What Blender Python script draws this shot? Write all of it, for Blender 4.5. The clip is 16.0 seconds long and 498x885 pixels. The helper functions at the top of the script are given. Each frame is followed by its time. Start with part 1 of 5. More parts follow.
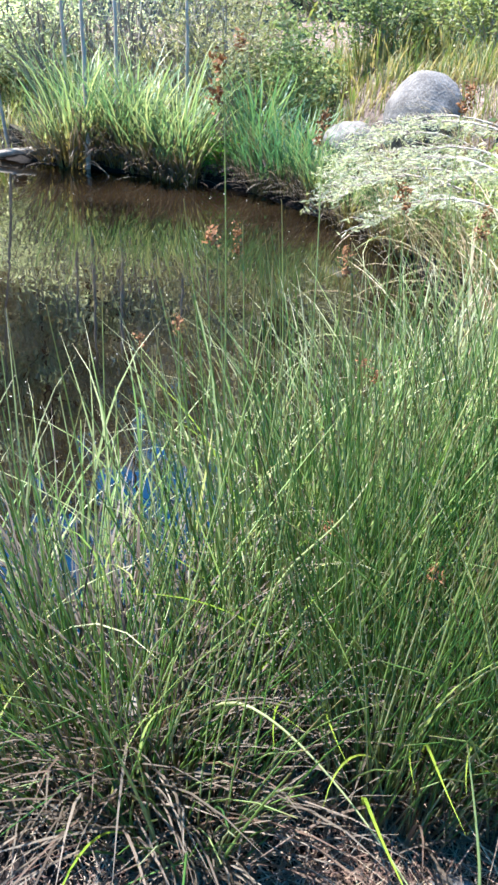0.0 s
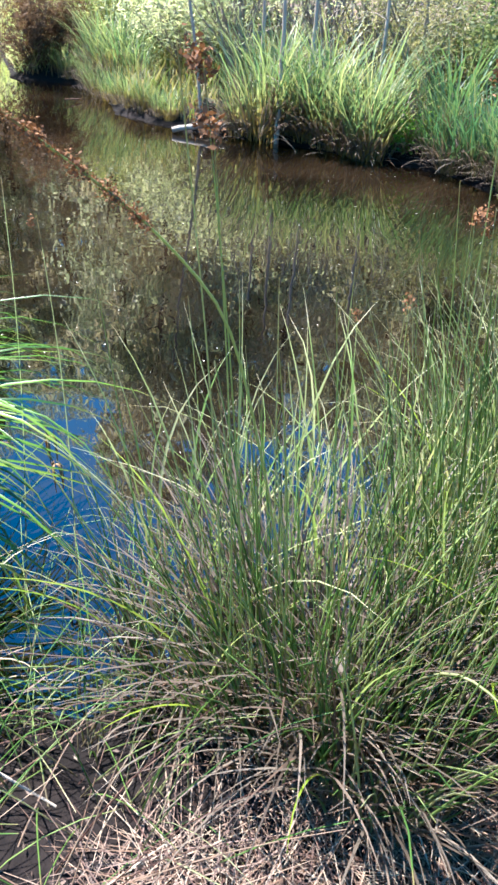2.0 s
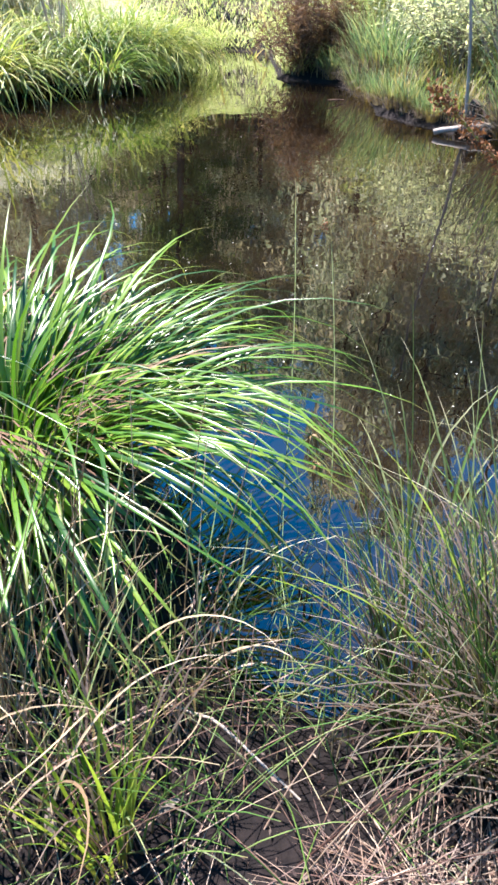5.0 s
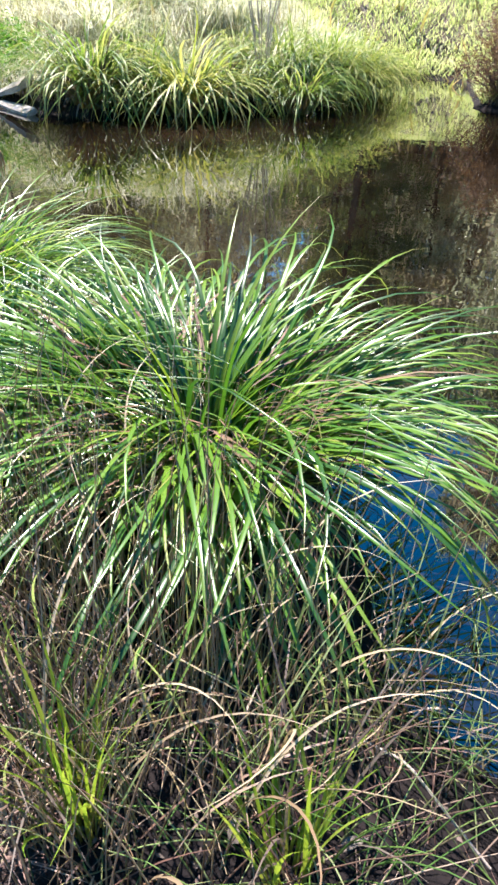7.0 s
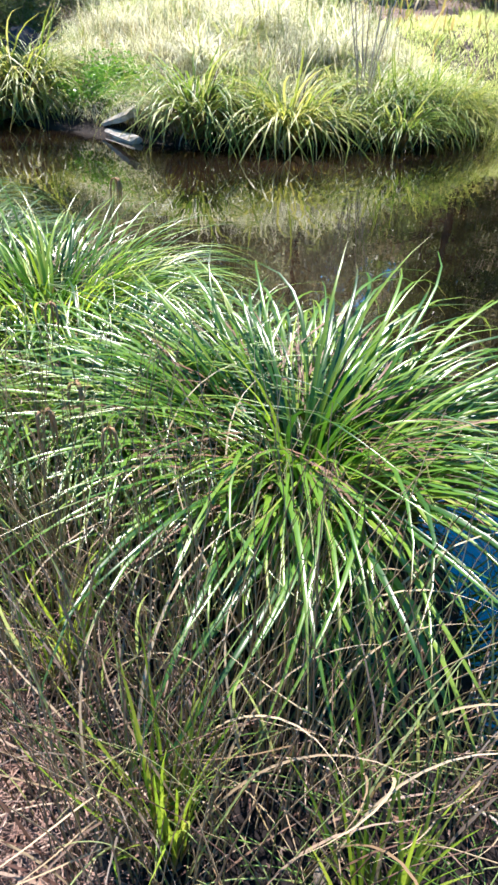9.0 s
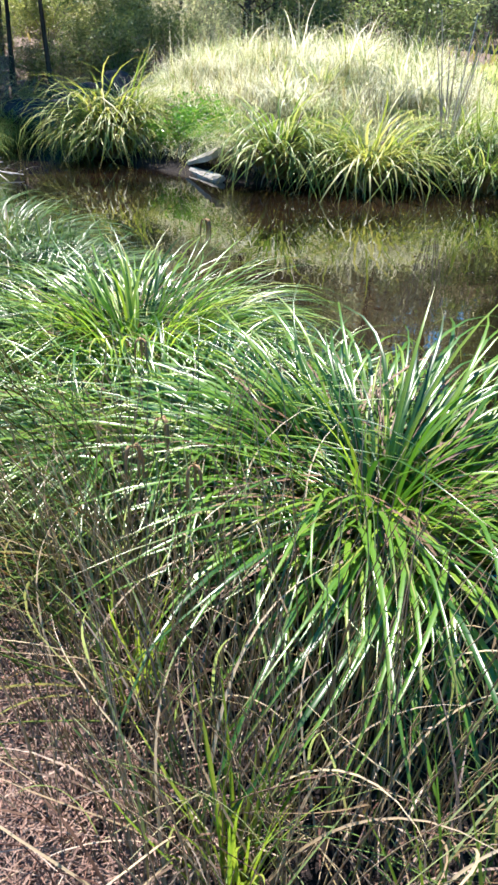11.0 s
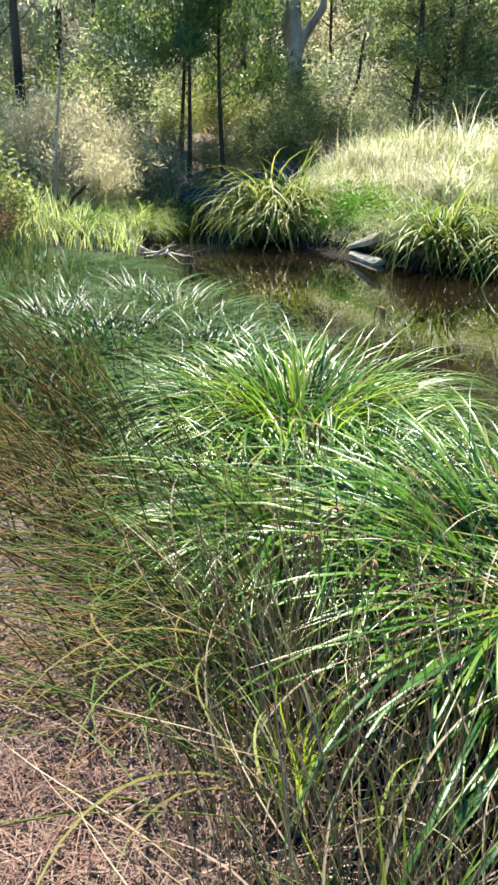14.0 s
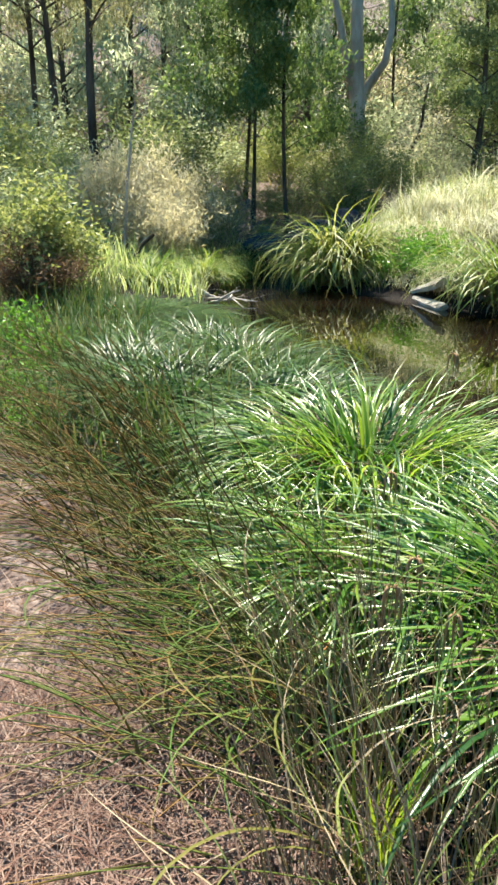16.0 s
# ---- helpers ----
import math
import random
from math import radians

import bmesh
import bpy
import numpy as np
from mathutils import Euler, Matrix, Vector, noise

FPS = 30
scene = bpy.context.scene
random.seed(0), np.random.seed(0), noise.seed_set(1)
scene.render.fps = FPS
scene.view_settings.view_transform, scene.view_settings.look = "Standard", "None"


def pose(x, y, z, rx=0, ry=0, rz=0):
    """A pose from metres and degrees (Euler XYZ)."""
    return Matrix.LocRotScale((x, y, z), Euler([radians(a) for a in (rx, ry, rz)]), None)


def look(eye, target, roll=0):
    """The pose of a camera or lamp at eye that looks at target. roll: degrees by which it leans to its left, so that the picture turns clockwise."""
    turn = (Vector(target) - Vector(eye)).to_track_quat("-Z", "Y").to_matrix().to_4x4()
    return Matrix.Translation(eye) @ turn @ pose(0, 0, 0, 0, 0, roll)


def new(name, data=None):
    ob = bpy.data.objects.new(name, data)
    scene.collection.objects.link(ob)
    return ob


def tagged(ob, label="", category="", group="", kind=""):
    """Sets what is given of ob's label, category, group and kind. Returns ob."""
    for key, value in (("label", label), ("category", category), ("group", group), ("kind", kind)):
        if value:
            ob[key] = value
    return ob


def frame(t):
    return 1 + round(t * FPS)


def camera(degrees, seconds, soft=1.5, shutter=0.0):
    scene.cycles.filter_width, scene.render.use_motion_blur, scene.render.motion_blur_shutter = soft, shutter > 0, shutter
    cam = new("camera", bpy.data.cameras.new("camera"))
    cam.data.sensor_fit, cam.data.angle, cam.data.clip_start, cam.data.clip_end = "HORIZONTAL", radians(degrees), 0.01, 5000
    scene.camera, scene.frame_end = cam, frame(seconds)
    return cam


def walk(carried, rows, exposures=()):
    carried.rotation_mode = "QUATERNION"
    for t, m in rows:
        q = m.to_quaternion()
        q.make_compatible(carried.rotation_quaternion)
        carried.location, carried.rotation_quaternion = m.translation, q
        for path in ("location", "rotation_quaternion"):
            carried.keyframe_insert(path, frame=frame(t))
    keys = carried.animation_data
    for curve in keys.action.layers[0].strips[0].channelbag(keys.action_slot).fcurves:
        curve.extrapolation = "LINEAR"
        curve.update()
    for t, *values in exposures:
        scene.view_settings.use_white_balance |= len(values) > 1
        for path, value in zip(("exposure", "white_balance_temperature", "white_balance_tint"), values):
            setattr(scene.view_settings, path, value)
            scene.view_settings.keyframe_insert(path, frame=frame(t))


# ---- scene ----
cam = camera(38.0, 16.0, soft=2.8)
PATH = [
    (0, (0.000, 0.000, 1.692), (-0.002, 1.723, 0.676), 4.10),
    (0.5, (-0.040, -0.021, 1.696), (-0.112, 1.684, 0.653), 3.89),
    (1, (-0.102, -0.061, 1.700), (-0.299, 1.621, 0.636), 3.87),
    (1.5, (-0.147, -0.076, 1.702), (-0.445, 1.583, 0.625), 3.35),
    (2, (-0.183, -0.088, 1.698), (-0.559, 1.549, 0.612), 3.28),
    (2.5, (-0.213, -0.095, 1.701), (-0.668, 1.516, 0.607), 2.99),
    (3, (-0.247, -0.100, 1.701), (-0.777, 1.484, 0.602), 2.79),
    (3.5, (-0.274, -0.117, 1.713), (-0.884, 1.436, 0.611), 2.33),
    (4, (-0.301, -0.126, 1.711), (-0.998, 1.389, 0.607), 1.61),
    (4.5, (-0.324, -0.137, 1.715), (-1.096, 1.343, 0.612), 1.25),
    (5, (-0.364, -0.148, 1.715), (-1.248, 1.267, 0.612), 0.43),
    (5.2, (-0.385, -0.158, 1.716), (-1.312, 1.231, 0.617), 0.43),
    (7.3, (-0.566, -0.261, 1.673), (-1.778, 0.929, 0.617), 1.98),
    (7.5, (-0.572, -0.268, 1.673), (-1.798, 0.914, 0.625), 2.25),
    (8, (-0.578, -0.284, 1.677), (-1.840, 0.876, 0.646), 2.48),
    (8.5, (-0.589, -0.297, 1.681), (-1.888, 0.836, 0.667), 2.56),
    (9, (-0.609, -0.308, 1.684), (-1.957, 0.776, 0.680), 2.16),
    (11.5, (-0.657, -0.367, 1.709), (-2.191, 0.545, 0.807), 2.10),
    (12, (-0.675, -0.391, 1.713), (-2.264, 0.450, 0.838), 1.71),
    (12.5, (-0.686, -0.402, 1.718), (-2.314, 0.389, 0.868), 1.52),
    (13, (-0.692, -0.413, 1.730), (-2.356, 0.333, 0.909), 1.32),
    (13.5, (-0.700, -0.419, 1.733), (-2.399, 0.285, 0.946), 1.24),
    (14, (-0.723, -0.424, 1.729), (-2.455, 0.232, 0.975), 1.06),
    (14.5, (-0.735, -0.434, 1.728), (-2.495, 0.174, 0.998), 0.86),
    (15, (-0.738, -0.445, 1.731), (-2.520, 0.132, 1.029), 0.61),
    (15.5, (-0.740, -0.458, 1.738), (-2.542, 0.098, 1.073), 0.41),
    (16, (-0.742, -0.479, 1.743), (-2.562, 0.039, 1.096), 0.24),
]
walk(cam, [(t, look(eye, target, roll)) for t, eye, target, roll in PATH],
     [(0, 2.45, 5850, 11), (1.5, 2.42, 6000, 14), (3.5, 2.32, 6200, 19), (5.2, 2.18, 6250, 21), (7.5, 1.96, 6300, 21), (12.0, 1.87, 6350, 15), (16.0, 1.74, 7050, 8)])

# ---- light ----
SUN_YAW, SUN_ELEVATION = 71.0, 66.0      # degrees to the left of +y, and up
world = bpy.data.worlds.new("sky")
scene.world = world
world.use_nodes = True
wn = world.node_tree.nodes
wl = world.node_tree.links
sky = wn.new("ShaderNodeTexSky")
sky.sky_type = "NISHITA"
sky.sun_disc = False
sky.air_density, sky.dust_density, sky.ozone_density = 1.0, 0.2, 1.0
sky.sun_elevation = radians(SUN_ELEVATION)
sky.sun_rotation = radians(-SUN_YAW)
deep = wn.new("ShaderNodeHueSaturation")      # a dry, clear summer sky
deep.inputs["Hue"].default_value, deep.inputs["Saturation"].default_value = 0.49, 1.6
wl.new(sky.outputs[0], deep.inputs["Color"])
wl.new(deep.outputs[0], wn["Background"].inputs[0])
wn["Background"].inputs[1].default_value = 0.11
sun_data = bpy.data.lights.new("sun", "SUN")
sun_data.energy, sun_data.angle, sun_data.color = 5.0, radians(0.55), (1.0, 0.94, 0.84)
sun = new("sun", sun_data)
sun_dir = Vector((-math.sin(radians(SUN_YAW)) * math.cos(radians(SUN_ELEVATION)),
                  math.cos(radians(SUN_YAW)) * math.cos(radians(SUN_ELEVATION)), math.sin(radians(SUN_ELEVATION))))
sun.matrix_world = look(sun_dir * 60, (0, 0, 0))


# ---- materials ----
def material(name):
    m = bpy.data.materials.new(name)
    m.use_nodes = True
    return m, m.node_tree.nodes, m.node_tree.links, m.node_tree.nodes["Principled BSDF"]


def ramp(nodes, stops):
    r = nodes.new("ShaderNodeValToRGB")
    while len(r.color_ramp.elements) < len(stops):
        r.color_ramp.elements.new(0.5)
    for e, (p, c) in zip(r.color_ramp.elements, stops):
        e.position, e.color = p, (*c, 1)
    return r


def leafy(name, colours, base=None, tip=None, gloss=0.4, through_light=0.45, base_end=0.35, tip_start=0.85, warmth=(1.3, 1.25, 0.9), sheen=0.35):
    """Grass blades and leaves: a colour for each island, a straw base and a dry tip along the blade, and light that passes through."""
    m, n, l, p = material(name)
    geo = n.new("ShaderNodeNewGeometry")
    info = n.new("ShaderNodeObjectInfo")
    mixer = n.new("ShaderNodeMath")
    mixer.operation = "MULTIPLY_ADD"
    mixer.inputs[1].default_value = 0.25
    l.new(info.outputs["Random"], mixer.inputs[0])
    l.new(geo.outputs["Random Per Island"], mixer.inputs[2])
    fract = n.new("ShaderNodeMath")
    fract.operation = "FRACT"
    l.new(mixer.outputs[0], fract.inputs[0])
    k = len(colours)
    r = ramp(n, [(i / max(k - 1, 1), c) for i, c in enumerate(colours)])
    l.new(fract.outputs[0], r.inputs[0])
    colour = r.outputs[0]
    uv = n.new("ShaderNodeUVMap")
    sep = n.new("ShaderNodeSeparateXYZ")
    l.new(uv.outputs[0], sep.inputs[0])
    noise_t = n.new("ShaderNodeTexNoise")
    noise_t.inputs["Scale"].default_value = 14
    grain = n.new("ShaderNodeMath")
    grain.operation = "MULTIPLY_ADD"
    grain.inputs[1].default_value = 0.35
    l.new(noise_t.outputs[0], grain.inputs[0])
    l.new(sep.outputs["Y"], grain.inputs[2])
    shift = n.new("ShaderNodeMath")
    shift.operation = "SUBTRACT"
    shift.inputs[1].default_value = 0.175
    l.new(grain.outputs[0], shift.inputs[0])
    for c, lo, hi, flip in ((base, base_end * 0.4, base_end, True), (tip, tip_start, 1.0, False)):
        if c is None:
            continue
        span = n.new("ShaderNodeMapRange")
        span.inputs["From Min"].default_value, span.inputs["From Max"].default_value = lo, hi
        if flip:
            span.inputs["To Min"].default_value, span.inputs["To Max"].default_value = 1, 0
        l.new(shift.outputs[0], span.inputs[0])
        mx = n.new("ShaderNodeMix")
        mx.data_type = "RGBA"
        mx.inputs[7].default_value = (*c, 1)
        l.new(span.outputs[0], mx.inputs[0])
        l.new(colour, mx.inputs[6])
        colour = mx.outputs[2]
    l.new(colour, p.inputs["Base Color"])
    p.inputs["Roughness"].default_value, p.inputs["Specular IOR Level"].default_value = gloss, sheen
    tr = n.new("ShaderNodeBsdfTranslucent")
    warm = n.new("ShaderNodeMix")
    warm.data_type, warm.blend_type = "RGBA", "MULTIPLY"
    warm.inputs[0].default_value = 1
    warm.inputs[7].default_value = (*warmth, 1)
    l.new(colour, warm.inputs[6])
    l.new(warm.outputs[2], tr.inputs[0])
    mix = n.new("ShaderNodeMixShader")
    mix.inputs[0].default_value = through_light
    l.new(p.outputs[0], mix.inputs[1])
    l.new(tr.outputs[0], mix.inputs[2])
    l.new(mix.outputs[0], n["Material Output"].inputs[0])
    return m


def mottled(name, stops, scale, rough=0.9, bump=0.3, bump_scale=None, stretch=(1, 1, 1), wear=None):
    """Earth, bark and stone: two scales of noise over a ramp of colours, with relief."""
    m, n, l, p = material(name)
    tc = n.new("ShaderNodeTexCoord")
    mp = n.new("ShaderNodeMapping")
    mp.inputs["Scale"].default_value = stretch
    l.new(tc.outputs["Object"], mp.inputs[0])
    a, b = n.new("ShaderNodeTexNoise"), n.new("ShaderNodeTexNoise")
    a.inputs["Scale"].default_value, a.inputs["Detail"].default_value = scale, 8
    b.inputs["Scale"].default_value, b.inputs["Detail"].default_value = bump_scale or scale * 6, 10
    for t in (a, b):
        l.new(mp.outputs[0], t.inputs[0])
    add = n.new("ShaderNodeMath")
    add.operation = "MULTIPLY_ADD"
    add.inputs[1].default_value = 0.45
    l.new(b.outputs[0], add.inputs[0])
    l.new(a.outputs[0], add.inputs[2])
    sub = n.new("ShaderNodeMath")
    sub.operation = "SUBTRACT"
    sub.inputs[1].default_value = 0.22
    l.new(add.outputs[0], sub.inputs[0])
    r = ramp(n, stops)
    l.new(sub.outputs[0], r.inputs[0])
    l.new(r.outputs[0], p.inputs["Base Color"])
    p.inputs["Roughness"].default_value, p.inputs["Specular IOR Level"].default_value = rough, 0.18
    bp = n.new("ShaderNodeBump")
    bp.inputs["Strength"].default_value, bp.inputs["Distance"].default_value = bump, 0.03
    l.new(b.outputs[0], bp.inputs["Height"])
    l.new(bp.outputs[0], p.inputs["Normal"])
    return m


M = {}
M["sedge"] = leafy("sedge_blade", [(.017, .062, .010), (.028, .092, .011), (.05, .135, .014), (.095, .195, .02), (.16, .245, .032)], base=(.05, .043, .02), tip=(.16, .14, .045), gloss=.31, through_light=.36, sheen=.5, warmth=(1.3, 1.3, .7))
M["rush"] = leafy("rush_stem", [(.055, .13, .035), (.09, .19, .045), (.15, .26, .06), (.27, .34, .14), (.34, .36, .22)], base=(.16, .135, .085), tip=(.22, .19, .09), gloss=.4, tip_start=.92)
M["dead"] = leafy("dead_blade", [(.07, .056, .043), (.11, .09, .07), (.04, .028, .02), (.18, .15, .12), (.08, .048, .033)], gloss=.55, through_light=.25)
M["straw"] = leafy("straw", [(.10, .056, .04), (.18, .115, .08), (.05, .025, .02), (.12, .066, .05), (.27, .20, .145), (.36, .29, .21)], gloss=.5, through_light=.2, sheen=.3)
M["meadow"] = leafy("meadow_grass", [(.38, .42, .22), (.48, .50, .33), (.58, .58, .44), (.66, .64, .54)], base=(.24, .26, .10), tip=(.50, .46, .39), gloss=.5, through_light=.55, warmth=(1.12, 1.1, 1.02), sheen=.2)
M["seed"] = leafy("seed_head", [(.14, .063, .029), (.22, .105, .046), (.08, .037, .018)], gloss=.7, through_light=.15, sheen=.2)
M["leaf_dark"] = leafy("gum_leaf", [(.07, .125, .045), (.10, .165, .06), (.14, .21, .078), (.19, .26, .10)], gloss=.4, through_light=.55)
M["leaf_light"] = leafy("wattle_leaf", [(.15, .20, .07), (.21, .26, .09), (.28, .32, .12), (.36, .37, .18)], gloss=.5)
M["leaf_grey"] = leafy("tea_tree_leaf", [(.22, .28, .17), (.33, .39, .25), (.44, .48, .33), (.54, .56, .42)], gloss=.55, through_light=.62, sheen=.25)
M["leaf_pale"] = leafy("feathery_leaf", [(.24, .27, .16), (.33, .36, .23), (.44, .46, .33)], gloss=.5)
M["leaf_broad"] = leafy("dock_leaf", [(.06, .17, .02), (.10, .25, .03), (.15, .32, .045)], gloss=.4)
M["brush"] = leafy("dry_brush", [(.09, .052, .032), (.14, .085, .052), (.20, .135, .085)], gloss=.7, through_light=.3, sheen=.2)


def soil_material():
    """Dark damp soil by the water, the plants' shade put into its colour too, that turns to pale pinkish sand on the
    path.
    """
    # near-black stops: wet earth, with shade under the tussocks painted in
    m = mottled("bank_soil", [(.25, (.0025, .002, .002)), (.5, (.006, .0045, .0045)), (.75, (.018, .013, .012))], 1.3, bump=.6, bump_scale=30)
    n, l = m.node_tree.nodes, m.node_tree.links
    p = n["Principled BSDF"]
    damp = p.inputs["Base Color"].links[0].from_socket
    tc = n.new("ShaderNodeTexCoord")
    rough_edge = n.new("ShaderNodeTexNoise")
    rough_edge.inputs["Scale"].default_value, rough_edge.inputs["Detail"].default_value = 2.2, 8
    l.new(tc.outputs["Object"], rough_edge.inputs[0])
    grain = n.new("ShaderNodeTexNoise")
    grain.inputs["Scale"].default_value, grain.inputs["Detail"].default_value = 26, 10
    l.new(tc.outputs["Object"], grain.inputs[0])
    sand = ramp(n, [(.32, (.045, .03, .025)), (.50, (.12, .088, .074)), (.70, (.25, .20, .175))])
    l.new(grain.outputs[0], sand.inputs[0])
    xyz = n.new("ShaderNodeSeparateXYZ")
    l.new(tc.outputs["Object"], xyz.inputs[0])
    lift = n.new("ShaderNodeMath")
    lift.operation = "MULTIPLY_ADD"
    lift.inputs[1].default_value = 1.2
    l.new(rough_edge.outputs[0], lift.inputs[0])
    l.new(xyz.outputs["Y"], lift.inputs[2])
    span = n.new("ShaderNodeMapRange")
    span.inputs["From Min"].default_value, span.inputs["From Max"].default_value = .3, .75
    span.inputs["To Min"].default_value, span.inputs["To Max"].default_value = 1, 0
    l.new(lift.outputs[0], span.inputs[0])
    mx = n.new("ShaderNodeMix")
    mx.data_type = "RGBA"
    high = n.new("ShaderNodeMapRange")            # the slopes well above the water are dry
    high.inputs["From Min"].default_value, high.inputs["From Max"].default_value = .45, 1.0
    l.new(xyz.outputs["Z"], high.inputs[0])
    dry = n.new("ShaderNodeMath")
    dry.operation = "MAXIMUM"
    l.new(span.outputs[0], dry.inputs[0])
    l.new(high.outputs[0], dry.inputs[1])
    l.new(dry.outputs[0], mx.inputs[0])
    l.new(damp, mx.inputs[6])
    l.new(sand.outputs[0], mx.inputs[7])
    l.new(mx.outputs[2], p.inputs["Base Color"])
    return m


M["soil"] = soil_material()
M["bark_dark"] = mottled("dark_bark", [(.3, (.03, .024, .018)), (.7, (.10, .08, .06))], 3, bump=.7, bump_scale=14, stretch=(1, 1, .25))
M["bark_gum"] = mottled("gum_bark", [(.3, (.22, .15, .11)), (.55, (.45, .38, .31)), (.75, (.62, .57, .49))], 1.2, bump=.25, stretch=(1, 1, .35))
M["twig"] = mottled("grey_twig", [(.3, (.15, .12, .10)), (.7, (.36, .32, .27))], 6, stretch=(1, 1, .3))
M["dead_wood"] = mottled("bleached_wood", [(.3, (.20, .18, .155)), (.55, (.38, .35, .305)), (.75, (.56, .53, .48))], 7, bump=.6, stretch=(.3, 1, 1))
M["rock"] = mottled("granite", [(.3, (.075, .068, .064)), (.55, (.14, .128, .12)), (.75, (.22, .20, .185))], 2.2, bump=.5, bump_scale=18)
# much darker than the granite, and matt
M["rock_dark"] = mottled("dark_stone", [(.3, (.02, .02, .024)), (.7, (.065, .064, .068))], 2, rough=.95)


def water_material():
    m, n, l, p = material("pond_water")
    noise_a = n.new("ShaderNodeTexNoise")
    noise_a.inputs["Scale"].default_value, noise_a.inputs["Detail"].default_value = 0.5, 4
    r = ramp(n, [(.42, (.0022, .0016, .001)), (.75, (.019, .0125, .007))])
    tc = n.new("ShaderNodeTexCoord")
    l.new(tc.outputs["Object"], noise_a.inputs[0])
    l.new(noise_a.outputs[0], r.inputs[0])
    l.new(r.outputs[0], p.inputs["Base Color"])
    p.inputs["Roughness"].default_value, p.inputs["IOR"].default_value = 0.006, 1.75
    w = n.new("ShaderNodeTexNoise")
    w.inputs["Scale"].default_value, w.inputs["Detail"].default_value = 3.0, 2
    l.new(tc.outputs["Object"], w.inputs[0])
    bp = n.new("ShaderNodeBump")
    bp.inputs["Strength"].default_value, bp.inputs["Distance"].default_value = 0.035, 0.05
    l.new(w.outputs[0], bp.inputs["Height"])
    l.new(bp.outputs[0], p.inputs["Normal"])
    return m


M["pale_blade"] = leafy("pale_grass", [(.12, .22, .05), (.20, .28, .09), (.30, .34, .15), (.40, .40, .24)], base=(.16, .15, .08), tip=(.5, .46, .32), gloss=.4)
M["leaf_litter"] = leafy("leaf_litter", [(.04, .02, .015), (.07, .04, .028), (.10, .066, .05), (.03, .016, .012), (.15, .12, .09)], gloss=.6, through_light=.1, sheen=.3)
M["fallen_leaf"] = leafy("fallen_leaf", [(.08, .065, .05), (.12, .10, .08)], gloss=.6, through_light=.1, sheen=.2)
# lighter, yellower copy of the sedge, sunlight put into its colour
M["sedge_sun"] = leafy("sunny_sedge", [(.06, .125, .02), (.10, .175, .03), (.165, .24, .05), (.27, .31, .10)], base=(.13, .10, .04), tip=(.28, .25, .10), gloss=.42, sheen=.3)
M["reed"] = leafy("reed_blade", [(.055, .12, .05), (.10, .18, .08), (.18, .25, .11), (.32, .35, .18)], base=(.24, .19, .07), tip=(.26, .24, .12), gloss=.4, base_end=.5)
M["swept"] = leafy("swept_rush", [(.075, .05, .018), (.03, .07, .012), (.24, .15, .06), (.06, .12, .02), (.07, .03, .012)], tip=(.28, .14, .045), gloss=.42, through_light=.2, sheen=.3)
M["dry_stalk"] = leafy("dry_stalk", [(.25, .185, .10), (.12, .165, .042), (.31, .24, .145), (.17, .115, .065), (.39, .32, .205), (.14, .078, .04)], gloss=.45, through_light=.2)
M["straw_red"] = leafy("reddish_straw", [(.19, .10, .068), (.09, .04, .03), (.26, .165, .12), (.13, .062, .043), (.34, .25, .19)], gloss=.55, through_light=.2, sheen=.3)
M["bank"] = leafy("bank_grass", [(.08, .13, .03), (.14, .17, .05), (.22, .20, .08), (.30, .25, .13)], base=(.18, .14, .08), gloss=.5)
M["bank_green"] = leafy("long_grass", [(.035, .085, .02), (.055, .115, .028), (.095, .145, .045), (.15, .16, .065)], base=(.09, .07, .032), tip=(.18, .15, .07), gloss=.5, through_light=.3, sheen=.25)
M["leaf_mid"] = leafy("shrub_leaf", [(.09, .13, .055), (.13, .175, .075), (.18, .23, .10), (.26, .30, .15)], gloss=.45, through_light=.5, warmth=(1.2, 1.2, .9), sheen=.25)
M["leaf_olive"] = leafy("needle_leaf", [(.13, .145, .075), (.18, .19, .10), (.24, .24, .14), (.32, .31, .20)], gloss=.5, through_light=.5)
M["seed_dark"] = leafy("dark_seed", [(.13, .07, .03), (.22, .125, .055), (.32, .21, .11)], gloss=.7, through_light=.1)
M["brush_wood"] = mottled("brush_wood", [(.3, (.07, .04, .03)), (.7, (.18, .11, .08))], 6)
# darker teal copy of the reed, shade put into its colour
M["reed_in_shade"] = leafy("shaded_reed", [(.03, .09, .05), (.05, .13, .06), (.08, .17, .07), (.13, .20, .08)], base=(.10, .10, .05), gloss=.4)
M["tuft"] = leafy("tuft_blade", [(.10, .22, .018), (.15, .27, .026), (.22, .32, .035), (.30, .35, .07)], base=(.16, .17, .04), gloss=.4)
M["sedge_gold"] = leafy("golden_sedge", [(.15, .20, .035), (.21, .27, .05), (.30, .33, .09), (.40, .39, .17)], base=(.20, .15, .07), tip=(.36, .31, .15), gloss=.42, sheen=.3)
M["thatch"] = leafy("brown_thatch", [(.11, .055, .032), (.16, .09, .05), (.07, .035, .02), (.22, .15, .09)], gloss=.6, through_light=.25)
# pale leaf colour with distance haze and sunlight painted into it
M["leaf_haze"] = leafy("hazed_far_leaf", [(.24, .31, .19), (.35, .42, .28), (.46, .52, .37), (.58, .62, .48)], gloss=.5, through_light=.64, warmth=(1.2, 1.16, .98), sheen=.2)
